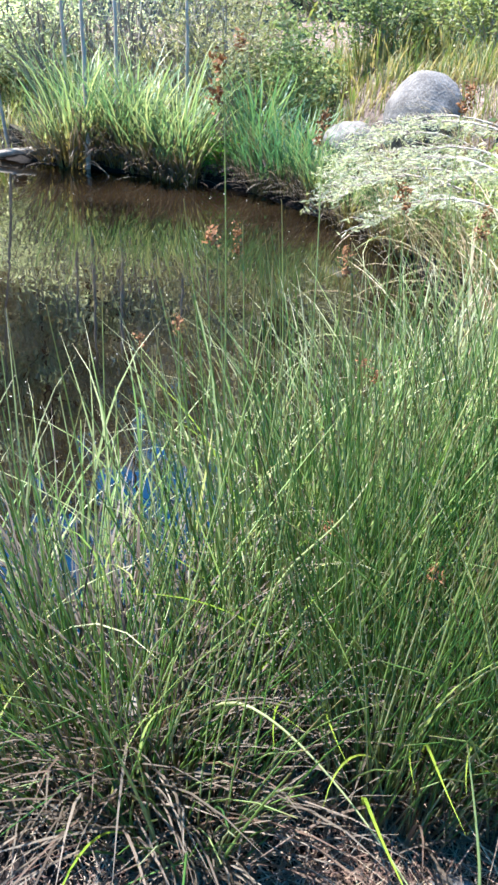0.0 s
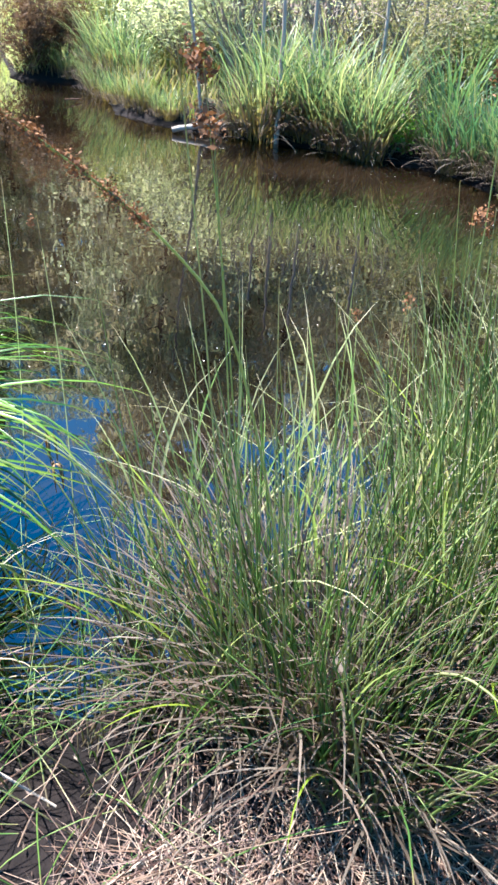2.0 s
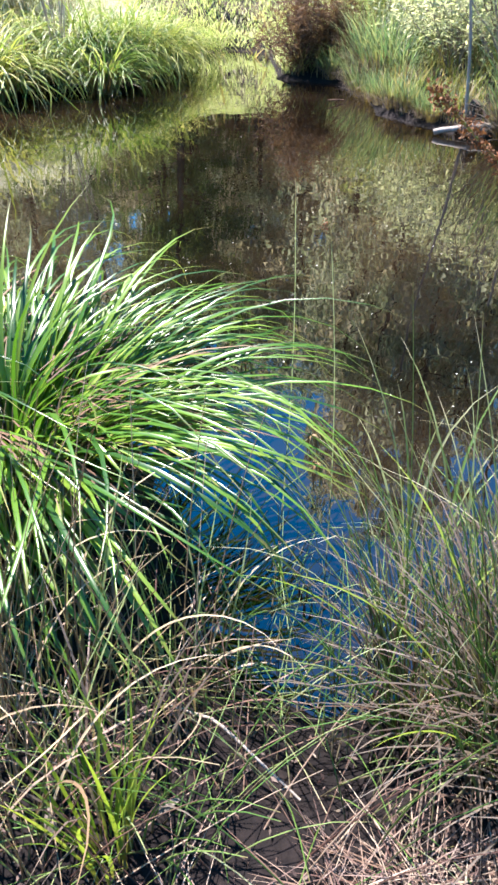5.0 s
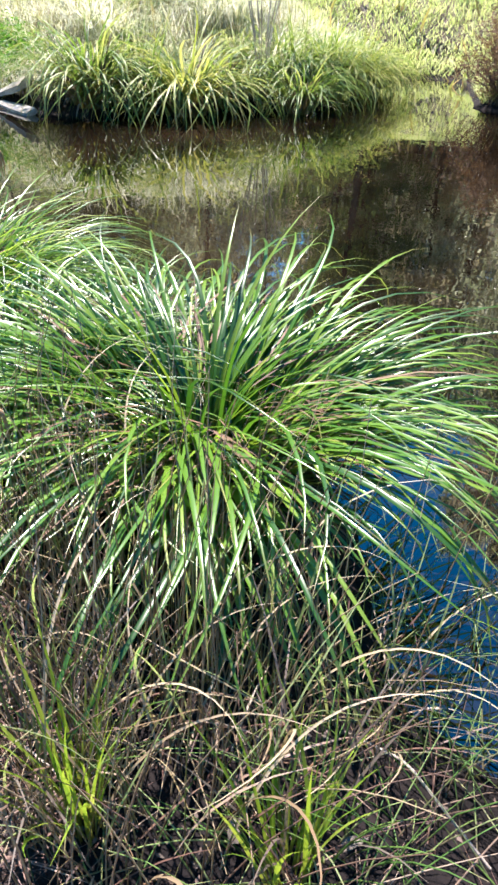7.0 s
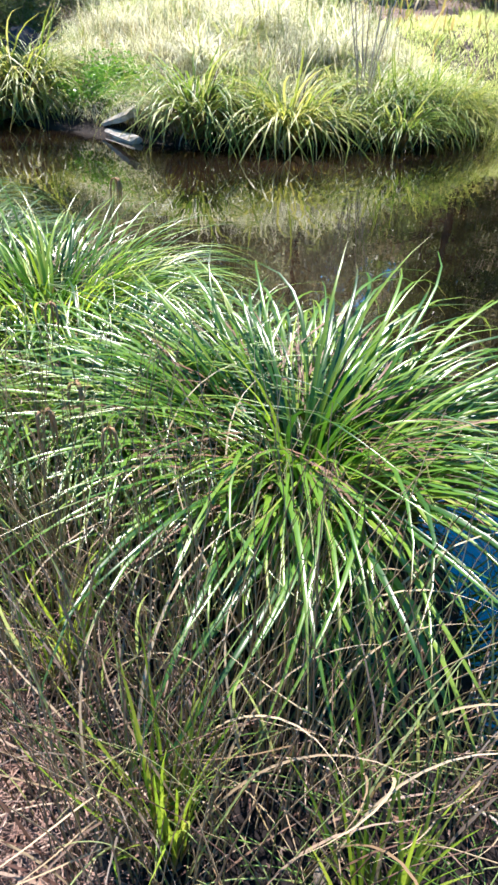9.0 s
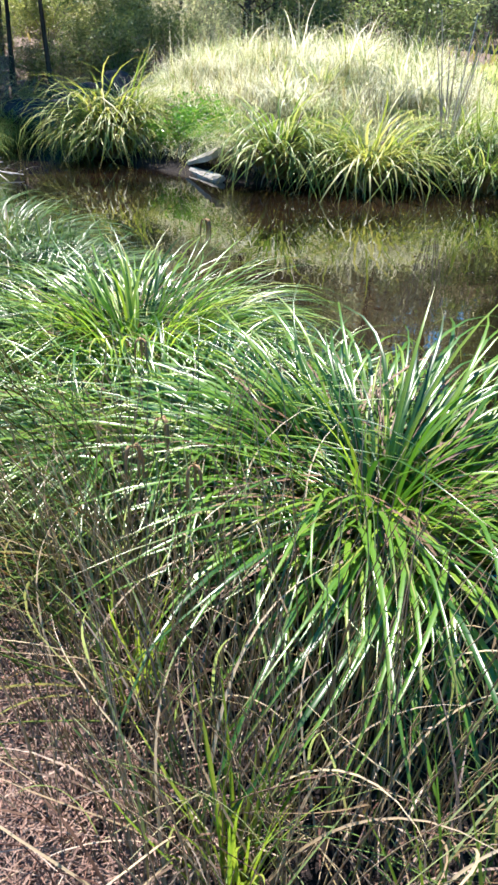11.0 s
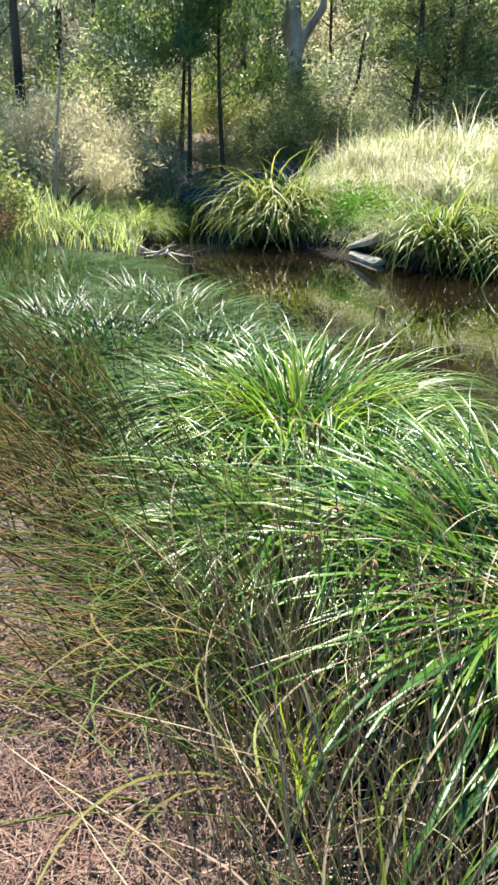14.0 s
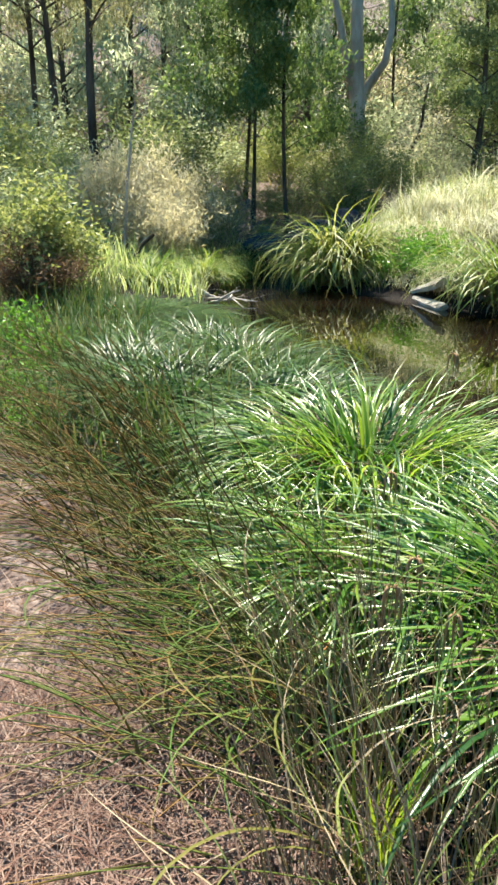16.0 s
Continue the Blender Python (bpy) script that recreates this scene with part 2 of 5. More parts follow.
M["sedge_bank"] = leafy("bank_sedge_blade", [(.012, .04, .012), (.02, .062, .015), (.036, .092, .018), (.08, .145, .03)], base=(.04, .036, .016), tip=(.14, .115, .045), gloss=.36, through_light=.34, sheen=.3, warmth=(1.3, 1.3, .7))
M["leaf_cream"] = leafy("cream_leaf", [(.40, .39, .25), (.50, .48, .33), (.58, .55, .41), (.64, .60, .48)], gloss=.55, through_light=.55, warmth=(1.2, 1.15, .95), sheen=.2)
M["lawn"] = leafy("pasture_blade", [(.34, .43, .13), (.42, .50, .18), (.52, .55, .26), (.58, .57, .34)], gloss=.5, through_light=.5, warmth=(1.1, 1.15, .95))
M["speck"] = mottled("pollen", [(.3, (.5, .48, .42)), (.7, (.7, .68, .6))], 20)
M["water"] = water_material()
M["shoot"] = leafy("young_sedge_blade", [(.09, .20, .018), (.14, .27, .025), (.22, .34, .04), (.32, .38, .09)], base=(.06, .09, .02), tip=(.30, .27, .08), gloss=.4, through_light=.5, sheen=.3)
rng = np.random.default_rng(7)


# ---- mesh helpers ----
def mesh_from(name, verts, faces, mat, uv=None, smooth=False):
    me = bpy.data.meshes.new(name)
    verts = np.asarray(verts, dtype=np.float32).reshape(-1, 3)
    faces = np.asarray(faces, dtype=np.int32)
    k = faces.shape[1]
    me.vertices.add(len(verts))
    me.vertices.foreach_set("co", verts.ravel())
    me.loops.add(faces.size)
    me.loops.foreach_set("vertex_index", faces.ravel())
    me.polygons.add(len(faces))
    me.polygons.foreach_set("loop_start", np.arange(0, faces.size, k, dtype=np.int32))
    if uv is not None:
        layer = me.uv_layers.new(name="UVMap")
        layer.data.foreach_set("uv", np.asarray(uv, dtype=np.float32)[faces.ravel()].ravel())
    me.materials.append(mat)
    me.update(calc_edges=True)
    if smooth:
        me.polygons.foreach_set("use_smooth", np.ones(len(faces), dtype=bool))
    return me


def blade_arrays(base, azimuth, lean, bend, length, width, seg=6, fold=0.35, curl=1.4, twist=None, blunt=3.0):
    """Strap leaves as folded strips: arrays of verts, quads and uv. Angles in radians; bend is added to the lean by the tip."""
    n = len(base)
    s = np.linspace(0, 1, seg + 1)
    theta = lean[:, None] + bend[:, None] * s[None] ** curl
    theta_mid = (theta[:, 1:] + theta[:, :-1]) / 2
    step = (length / seg)[:, None]
    out = np.concatenate([np.zeros((n, 1)), np.cumsum(np.sin(theta_mid) * step, 1)], 1)
    up = np.concatenate([np.zeros((n, 1)), np.cumsum(np.cos(theta_mid) * step, 1)], 1)
    wander = np.zeros((n, seg + 1)) if twist is None else twist[:, None] * s[None] ** 2
    az = azimuth[:, None] + wander
    ca, sa = np.cos(az), np.sin(az)
    centre = np.stack([base[:, None, 0] + ca * out, base[:, None, 1] + sa * out, base[:, None, 2] + up], -1)
    half = width[:, None] / 2 * np.clip(1 - s[None] ** blunt, 0.04, 1) * np.clip(0.55 + 1.6 * s[None], 0, 1)
    side = np.stack([-sa, ca, 0 * ca], -1)
    normal = np.stack([-ca * np.cos(theta), -sa * np.cos(theta), np.sin(theta)], -1)
    if fold:
        rows = [centre - side * half[..., None] + normal * (half * fold)[..., None], centre,
                centre + side * half[..., None] + normal * (half * fold)[..., None]]
        us = (0, .5, 1)
    else:
        rows = [centre - side * half[..., None], centre + side * half[..., None]]
        us = (0, 1)
    k = len(rows)
    verts = np.stack(rows, 2).reshape(-1, 3)
    uv = np.stack(np.broadcast_arrays(np.array(us)[None, None], s[None, :, None] + np.zeros((n, 1, 1))), -1).reshape(-1, 2)
    cell = np.array([[i * k + j, i * k + j + 1, (i + 1) * k + j + 1, (i + 1) * k + j] for i in range(seg) for j in range(k - 1)])
    faces = (cell[None] + (np.arange(n) * k * (seg + 1))[:, None, None]).reshape(-1, 4)
    return verts, faces, uv


def stem_arrays(base, azimuth, lean, bend, length, width, seg=5, curl=1.6, taper=0.35):
    """Round rush stems: three-sided tubes."""
    n = len(base)
    s = np.linspace(0, 1, seg + 1)
    theta = lean[:, None] + bend[:, None] * s[None] ** curl
    theta_mid = (theta[:, 1:] + theta[:, :-1]) / 2
    step = (length / seg)[:, None]
    out = np.concatenate([np.zeros((n, 1)), np.cumsum(np.sin(theta_mid) * step, 1)], 1)
    up = np.concatenate([np.zeros((n, 1)), np.cumsum(np.cos(theta_mid) * step, 1)], 1)
    ca, sa = np.cos(azimuth)[:, None], np.sin(azimuth)[:, None]
    centre = np.stack([base[:, None, 0] + ca * out, base[:, None, 1] + sa * out, base[:, None, 2] + up], -1)
    r = width[:, None] / 2 * (1 - (1 - taper) * s[None])
    side = np.stack([-sa + 0 * theta, ca + 0 * theta, 0 * theta], -1)
    normal = np.stack([-ca * np.cos(theta), -sa * np.cos(theta), np.sin(theta)], -1)
    rows = [centre + r[..., None] * (math.cos(a) * side + math.sin(a) * normal) for a in (0.5, 2.6, 4.7)]
    verts = np.stack(rows, 2).reshape(-1, 3)
    uv = np.stack(np.broadcast_arrays(np.array((0, .33, .67))[None, None], s[None, :, None] + np.zeros((n, 1, 1))), -1).reshape(-1, 2)
    cell = np.array([[i * 3 + j, i * 3 + (j + 1) % 3, (i + 1) * 3 + (j + 1) % 3, (i + 1) * 3 + j] for i in range(seg) for j in range(3)])
    faces = (cell[None] + (np.arange(n) * 3 * (seg + 1))[:, None, None]).reshape(-1, 4)
    return verts, faces, uv, centre[:, -1]


def leaf_arrays(centre, size, droop=0.5, slim=0.35):
    """Leaves as kinked diamonds of two triangles each way, at random turns about the given centres."""
    n = len(centre)
    az = rng.uniform(0, 2 * math.pi, n)
    el = rng.normal(-droop, 0.5, n)
    d = np.stack([np.cos(az) * np.cos(el), np.sin(az) * np.cos(el), np.sin(el)], -1)
    roll = rng.normal(0, 1, (n, 3))
    side = np.cross(d, roll)
    side /= np.linalg.norm(side, axis=1)[:, None] + 1e-9
    up = np.cross(side, d)
    L = (size * rng.uniform(.6, 1.25, n))[:, None]
    a = centre - d * L / 2
    b = centre + side * L * slim / 2 + up * L * .06
    c = centre + d * L / 2
    e = centre - side * L * slim / 2 + up * L * .06
    verts = np.stack([a, b, c, e], 1).reshape(-1, 3)
    faces = np.arange(4 * n).reshape(-1, 4)
    uv = np.tile(np.array([[.5, .4], [1, .5], [.5, .7], [0, .5]]), (n, 1))
    return verts, faces, uv


def tube_arrays(points, radii, sides=8, knots=0.0):
    """A round limb along a line of points."""
    pts = np.asarray(points, float)
    d = np.gradient(pts, axis=0)
    d /= np.linalg.norm(d, axis=1)[:, None] + 1e-9
    ref = np.array([0.31, 0.95, 0.11])
    u = np.cross(d, ref)
    u /= np.linalg.norm(u, axis=1)[:, None] + 1e-9
    v = np.cross(d, u)
    a = np.arange(sides) / sides * 2 * math.pi
    r = np.asarray(radii, float)[:, None] * (1 + knots * rng.normal(0, 1, (len(pts), sides)))
    verts = (pts[:, None] + r[..., None] * (np.cos(a)[None, :, None] * u[:, None] + np.sin(a)[None, :, None] * v[:, None])).reshape(-1, 3)
    faces = [[i * sides + j, i * sides + (j + 1) % sides, (i + 1) * sides + (j + 1) % sides, (i + 1) * sides + j]
             for i in range(len(pts) - 1) for j in range(sides)]
    t = np.repeat(np.linspace(0, 1, len(pts)), sides)
    return verts, np.array(faces), np.stack([np.tile(a / 6.3, len(pts)), t], -1)


def merge(pieces):
    vs, fs, us, k = [], [], [], 0
    for v, f, u in pieces:
        vs.append(v), fs.append(f + k), us.append(u)
        k += len(v)
    return np.concatenate(vs), np.concatenate(fs), np.concatenate(us)


def part(name, me, parent, label="", kind=""):
    ob = new(name, me)
    ob.parent = parent
    return tagged(ob, label, kind=kind)


def thing(name, label, category, group="", at=(0, 0, 0), turn=0.0, scale=1.0, kind=""):
    ob = new(name)
    ob.empty_display_size = 0.1
    ob.matrix_basis = Matrix.Translation(at) @ Matrix.Rotation(radians(turn), 4, "Z") @ Matrix.Scale(scale, 4)
    return tagged(ob, label, category, group, kind)


def place(x, y, z, turn=0.0, scale=1.0, tall=1.0):
    return Matrix.Translation((x, y, z)) @ Matrix.Rotation(radians(turn), 4, "Z") @ Matrix.Diagonal((scale, scale, scale * tall, 1))


# ---- ground and water ----
SHORE = [(1.1, 6.6), (1.35, 5.0), (1.0, 3.4), (.35, 2.2), (-.35, 1.45), (-.8, .98), (-1.2, 1.0), (-1.6, 1.4), (-2.4, 1.9),
         (-3.5, 2.0), (-6, 2.0), (-9.9, 2.0), (-12.9, 2.2), (-15.5, 3.1), (-18.3, 4.1), (-18.6, 5.7), (-16.4, 5.6), (-14.7, 4.9),
         (-13.3, 5.3), (-11.4, 5.9), (-10.5, 6.3), (-10.25, 8.1), (-9.1, 9.3), (-9.3, 10.6), (-9.7, 11.7), (-11.2, 13.8),
         (-11.7, 15.3), (-11.0, 16.2), (-10.0, 16.0), (-8.0, 13.0), (-7.6, 12.3), (-6.4, 12.3), (-6.2, 12.0), (-5.2, 11.0),
         (-4.6, 9.9), (-3.5, 9.3), (-2.06, 9.0), (-.95, 8.7), (-.1, 8.25), (.45, 7.5), (.9, 7.2)]
SHORE_A = np.array(SHORE)


def shore_distance(x, y):
    """Metres to the shore, below zero inside the water."""
    x, y = np.asarray(x, float), np.asarray(y, float)
    best, inside = np.full(x.shape, 1e9), np.zeros(x.shape, bool)
    for (ax, ay), (bx, by) in zip(SHORE_A, np.roll(SHORE_A, -1, 0)):
        dx, dy = bx - ax, by - ay
        t = np.clip(((x - ax) * dx + (y - ay) * dy) / (dx * dx + dy * dy), 0, 1)
        best = np.minimum(best, np.hypot(x - ax - t * dx, y - ay - t * dy))
        inside ^= ((ay > y) != (by > y)) & (x < (by - y) * -0 + (bx - ax) * (y - ay) / (by - ay + 1e-12) + ax)
    return np.where(inside, -best, best)


def soft(t):
    t = np.clip(t, 0, 1)
    return t * t * (3 - 2 * t)


def wave(x, y, s, k):
    return np.sin(x / s + 1.7 * k) * np.cos(y / s * 1.13 + 2.3 * k) + .5 * np.sin((x + y) / s * 2.1 + k) * np.cos((x - y) / s * 1.7 + 2 * k)


def ground_z(x, y):
    x, y = np.asarray(x, float), np.asarray(y, float)
    d = shore_distance(x, y)
    z = np.where(d > 0, .02 + .17 * soft(d / .45) + .12 * soft((d - .4) / 2.5), -.5 * soft(-d / .9) - .01)
    z = z + np.where(d > 0.1, .035 * wave(x, y, .6, 1) + .012 * wave(x, y, .17, 2), 0) * soft(d / .5)
    far = np.hypot(x + 1, y)
    rise = .11 * np.clip(far - 9, 0, 36) * soft((far - 8) / 5) + 14 * soft((far - 30) / 46)
    z = z + rise * soft(d / 3.5)
    z = z + .45 * soft((d - .3) / 1.6) * soft((-x - 9.2) / 1.5) * soft((y - 4.2) / 1.5) * soft((22 - far) / 6)
    z = z + 1.0 * soft((d - .2) / 1.1) * soft((y - 5.9) / 1.2) * soft((x - .3) / 1.0) * soft((14 - far) / 4)
    return z


def axis_steps(lo, hi, fine, reach):
    out = list(np.arange(lo, hi + fine / 2, fine))
    step, a, b = fine, lo, hi
    while b < reach:
        step *= 1.16
        a, b = a - step, b + step
        out = [a] + out + [b]
    return np.array(out)


gx, gy = axis_steps(-20, 4.0, .11, 420), axis_steps(-2.6, 17.0, .11, 420)
GX, GY = np.meshgrid(gx, gy, indexing="ij")
verts = np.stack([GX, GY, ground_z(GX, GY)], -1).reshape(-1, 3)
idx = np.arange(len(gx) * len(gy)).reshape(len(gx), len(gy))
faces = np.stack([idx[:-1, :-1], idx[1:, :-1], idx[1:, 1:], idx[:-1, 1:]], -1).reshape(-1, 4)
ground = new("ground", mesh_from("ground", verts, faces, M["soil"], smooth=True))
tagged(ground, "brown earth creek bank with straw litter", "ground", kind="structure")
wv = np.array([(-20.5, -1, 0), (3, -1, 0), (3, 18, 0), (-20.5, 18, 0)])
water = new("water", mesh_from("water", wv, np.array([[0, 1, 2, 3]]), M["water"]))
tagged(water, "still brown pond water mirroring trees and blue sky", "water", kind="structure")


def gz(x, y):
    return float(ground_z(np.array([x]), np.array([y]))[0])


# ---- plants ----
def sedge_spec(n, radius, length, width, spread=1.0, upright=.08):
    a = rng.uniform(0, 2 * math.pi, n)
    r = radius * np.sqrt(rng.uniform(0, 1, n))
    rel = r / radius
    base = np.stack([r * np.cos(a), r * np.sin(a), np.zeros(n) - .03], -1)
    lean = np.abs(upright + .32 * rel * spread + rng.normal(0, .12, n))
    bend = np.clip(spread * (1.35 + 1.0 * rel + rng.normal(0, .5, n)), .5 * spread, 2.8)
    return base, a + rng.normal(0, .55, n), lean, bend, length * rng.uniform(.55, 1.15, n), width * rng.uniform(.6, 1.3, n)


def sedge_mesh(n, radius, length, width, seg, fold, spread=1.0, mat="sedge", upright=.08, curl=1.5):
    v, f, u = blade_arrays(*sedge_spec(n, radius, length, width, spread, upright), seg, fold, curl, twist=rng.normal(0, .35, n))
    return mesh_from("foliage", v, f, M[mat], u, smooth=True)


def tussock_mesh(shoots, per, radius, length, width, mat="sedge", spread=1.0, seg=11):
    """A fountain of strap leaves: fans of blades that share a shoot, upright in the heart and arching over on the rim."""
    a = np.repeat(rng.uniform(0, 2 * math.pi, shoots), per)
    r = np.repeat(radius * np.sqrt(rng.uniform(0, 1, shoots)), per)
    n = shoots * per
    rel = r / radius
    base = np.stack([r * np.cos(a), r * np.sin(a), np.full(n, -.03)], -1) + rng.normal(0, .008, (n, 3)) * np.array([1, 1, 0])
    lean = np.abs(.04 + .42 * rel * spread + rng.normal(0, .10, n))
    bend = np.clip(spread * (1.45 + .95 * rel + rng.normal(0, .40, n)), .95 * spread, 2.7)
    v, f, u = blade_arrays(base, a + rng.normal(0, .30, n), lean, bend, length * (.78 + .24 * rel) * rng.uniform(.6, 1.15, n), width * rng.uniform(.6, 1.25, n), seg, .42, 1.6, twist=rng.normal(0, .25, n))
    return mesh_from("foliage", v, f, M[mat], u, smooth=True)


def skirt_mesh(n, radius, length, width, mat="dead", lo=.3, hi=1.2):
    a = rng.uniform(0, 2 * math.pi, n)
    r = radius * (.4 + .7 * rng.uniform(0, 1, n))
    base = np.stack([r * np.cos(a), r * np.sin(a), rng.uniform(0, .3, n) * length], -1)
    v, f, u = blade_arrays(base, a + rng.normal(0, .6, n), rng.uniform(lo, hi, n), rng.uniform(.3, 1.3, n), length * rng.uniform(.4, 1.1, n),
                           width * rng.uniform(.6, 1.2, n), 5, 0)
    return mesh_from("skirt", v, f, M[mat], u)


def one_blade(length, width, lean, bend, mat, fold=.4):
    v, f, u = blade_arrays(np.zeros((1, 3)), np.zeros(1), np.array([lean]), np.array([bend]), np.array([length]), np.array([width]), 14, fold, 1.3,
                           twist=rng.normal(0, .25, 1))
    return mesh_from("blade", v, f, M[mat], u, smooth=True)


def one_stem(length, width, lean, bend, mat):
    v, f, u, _ = stem_arrays(np.zeros((1, 3)), np.zeros(1), np.array([lean]), np.array([bend]), np.array([length]), np.array([width]), 7)
    return mesh_from("stem", v, f, M[mat], u, smooth=True)


def scatter_parts(name, meshes, parent, n, radius, spin=.6, toward=None):
    """Single blades or stems as parts of their own round a clump's foot."""
    for i in range(n):
        a, r = rng.uniform(0, 2 * math.pi), radius * math.sqrt(rng.uniform(.05, 1))
        ob = part(name, meshes[int(rng.integers(len(meshes)))], parent)
        ob.matrix_basis = (Matrix.Translation((r * math.cos(a), r * math.sin(a), -.02)) @ Matrix.Rotation((a if toward is None else toward) + rng.normal(0, spin), 4, "Z")
                           @ Matrix.Rotation(rng.normal(0, .08), 4, "X") @ Matrix.Scale(rng.uniform(.75, 1.12), 4))


SEDGE_LONG = [one_blade(1.25, .018, .15, 2.2, "sedge"), one_blade(1.3, .016, .3, 2.1, "sedge"), one_blade(1.15, .018, .12, 1.7, "sedge"),
              one_blade(1.2, .012, .45, 2.2, "sedge"), one_blade(1.05, .017, .15, 1.7, "sedge"), one_blade(1.4, .014, .3, 2.3, "sedge"), one_blade(.95, .013, .25, 1.7, "sedge")]
sedge_near = [tussock_mesh(88, 8, .27, 1.30, .0175) for _ in range(2)]
young = [tussock_mesh(22, 7, .15, .98, .0165, "shoot", .8, 9) for _ in range(2)]
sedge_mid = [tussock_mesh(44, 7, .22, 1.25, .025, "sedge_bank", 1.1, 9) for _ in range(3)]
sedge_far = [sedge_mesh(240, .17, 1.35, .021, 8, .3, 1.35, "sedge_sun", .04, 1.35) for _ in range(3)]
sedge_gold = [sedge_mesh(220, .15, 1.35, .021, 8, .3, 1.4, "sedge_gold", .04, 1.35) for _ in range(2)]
reed_far = [sedge_mesh(90, .17, 1.25, .019, 7, .3, .45, m) for m in ("reed", "reed", "reed_in_shade")]
skirts = [skirt_mesh(260, .32, .62, .007, lo=.1, hi=1.0) for _ in range(2)]
skirts_far = [skirt_mesh(120, .3, .6, .02) for _ in range(2)]


FAR_LONG = [one_blade(1.3, .02, .2, 2.0, "sedge_sun"), one_blade(1.2, .02, .35, 2.2, "sedge_gold"), one_blade(1.25, .022, .15, 1.6, "sedge_sun")]
REED_LONG = [one_blade(1.25, .02, .08, .5, "reed"), one_blade(1.1, .02, .15, .9, "reed"), one_blade(1.2, .018, .05, .3, "reed")]
BANK_LONG = [one_blade(1.25, .018, .2, 2.1, "sedge_bank"), one_blade(1.2, .018, .35, 2.3, "sedge_bank")]


def sedge(x, y, size, foliage, turn=0.0, tall=1.0, skirt=None, label="glossy green sedge tussock arching over the bank", blades=0, name="sedge_tussock", category="sedge", drop=0.0):
    e = thing(name, label, category, category + " clumps")
    e.matrix_basis = place(x, y, max(gz(x, y), 0.0) - drop, turn, size, tall)
    tagged(part("foliage", foliage, e), kind="stuff")
    if skirt:
        tagged(part("skirt", skirt, e, "dry brown dead blades at the foot"), kind="stuff")
    if blades:
        scatter_parts("blade", SEDGE_LONG, e, blades, .28)
        tagged(part("thatch", THATCH, e, "hanging reddish-brown dead leaves"), kind="stuff")
        tagged(part("young_shoot", young[blades % 2], e, "bright upright young leaves in the heart"), kind="stuff")
    else:
        scatter_parts("blade", REED_LONG if name == "reed_clump" else BANK_LONG if y < 3 and x > -12 else FAR_LONG, e, 6, .16)
    return e


def thatch_mesh(n, radius, length, width):
    a = rng.uniform(0, 2 * math.pi, n)
    r = radius * rng.uniform(.5, 1.1, n)
    base = np.stack([r * np.cos(a), r * np.sin(a), rng.uniform(.12, .42, n)], -1)
    v, f, u = blade_arrays(base, a + rng.normal(0, .5, n), rng.uniform(.7, 1.5, n), rng.uniform(.8, 1.6, n), length * rng.uniform(.5, 1.1, n), width * rng.uniform(.5, 1.2, n), 5, 0)
    return mesh_from("thatch", v, f, M["thatch"], u)


THATCH = thatch_mesh(420, .34, .62, .010)
# near bank tussocks
great = sedge(-2.14, 1.13, 1.02, sedge_near[0], 0, .88, skirts[0], "large glossy green sedge tussock standing at the water", 90)
sedge(-2.88, .72, .82, sedge_near[1], 120, .78, skirts[1], "dark green sedge tussock with swept blades", 70)
sedge(-3.9, 1.05, .92, sedge_near[0], 200, .9, skirts[0], "bright green sedge tussock standing at the water", 71)
sedge(-2.95, 1.4, .72, sedge_near[1], 20, .72, skirts[1], "low green sedge tussock leaning over the water", 0)
bright = [tussock_mesh(34, 7, .2, 1.08, .0165, "shoot", .85, 9)]
sedge(-3.66, .93, .96, bright[0], 60, 1.0, None, "yellow-green upright sedge tussock in the sun", 0)
# broad leaves that hang over the great tussock's front
broad = [one_blade(1.25, .027, .42, 2.35, "sedge", .3), one_blade(1.15, .025, .5, 2.3, "sedge", .3), one_blade(1.05, .022, .35, 1.6, "sedge", .3)]
for ox, oy, oz, turn, k in [(.14, -.10, .02, -32, 0), (.12, -.13, .0, -36, 1), (.17, -.08, .0, -27, 0), (-.05, -.16, .0, -78, 1), (-.1, -.12, .0, -95, 2), (.02, -.2, .0, -62, 2), (.2, .02, .0, -5, 0)]:
    ob = part("broad_leaf", broad[k], great, "broad hanging leaf with a pale sheen")
    ob.matrix_basis = Matrix.Translation((ox, oy, oz)) @ Matrix.Rotation(radians(turn), 4, "Z")
for i in range(44):
    x = -4.35 - (i % 22) * .30 + rng.normal(0, .15)
    y = 1.1 - (i // 22) * .62 + rng.normal(0, .15) + .03 * (x + 4)
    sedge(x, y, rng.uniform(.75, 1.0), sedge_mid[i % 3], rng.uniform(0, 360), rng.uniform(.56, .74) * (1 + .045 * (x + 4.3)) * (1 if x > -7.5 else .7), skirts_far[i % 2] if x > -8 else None)
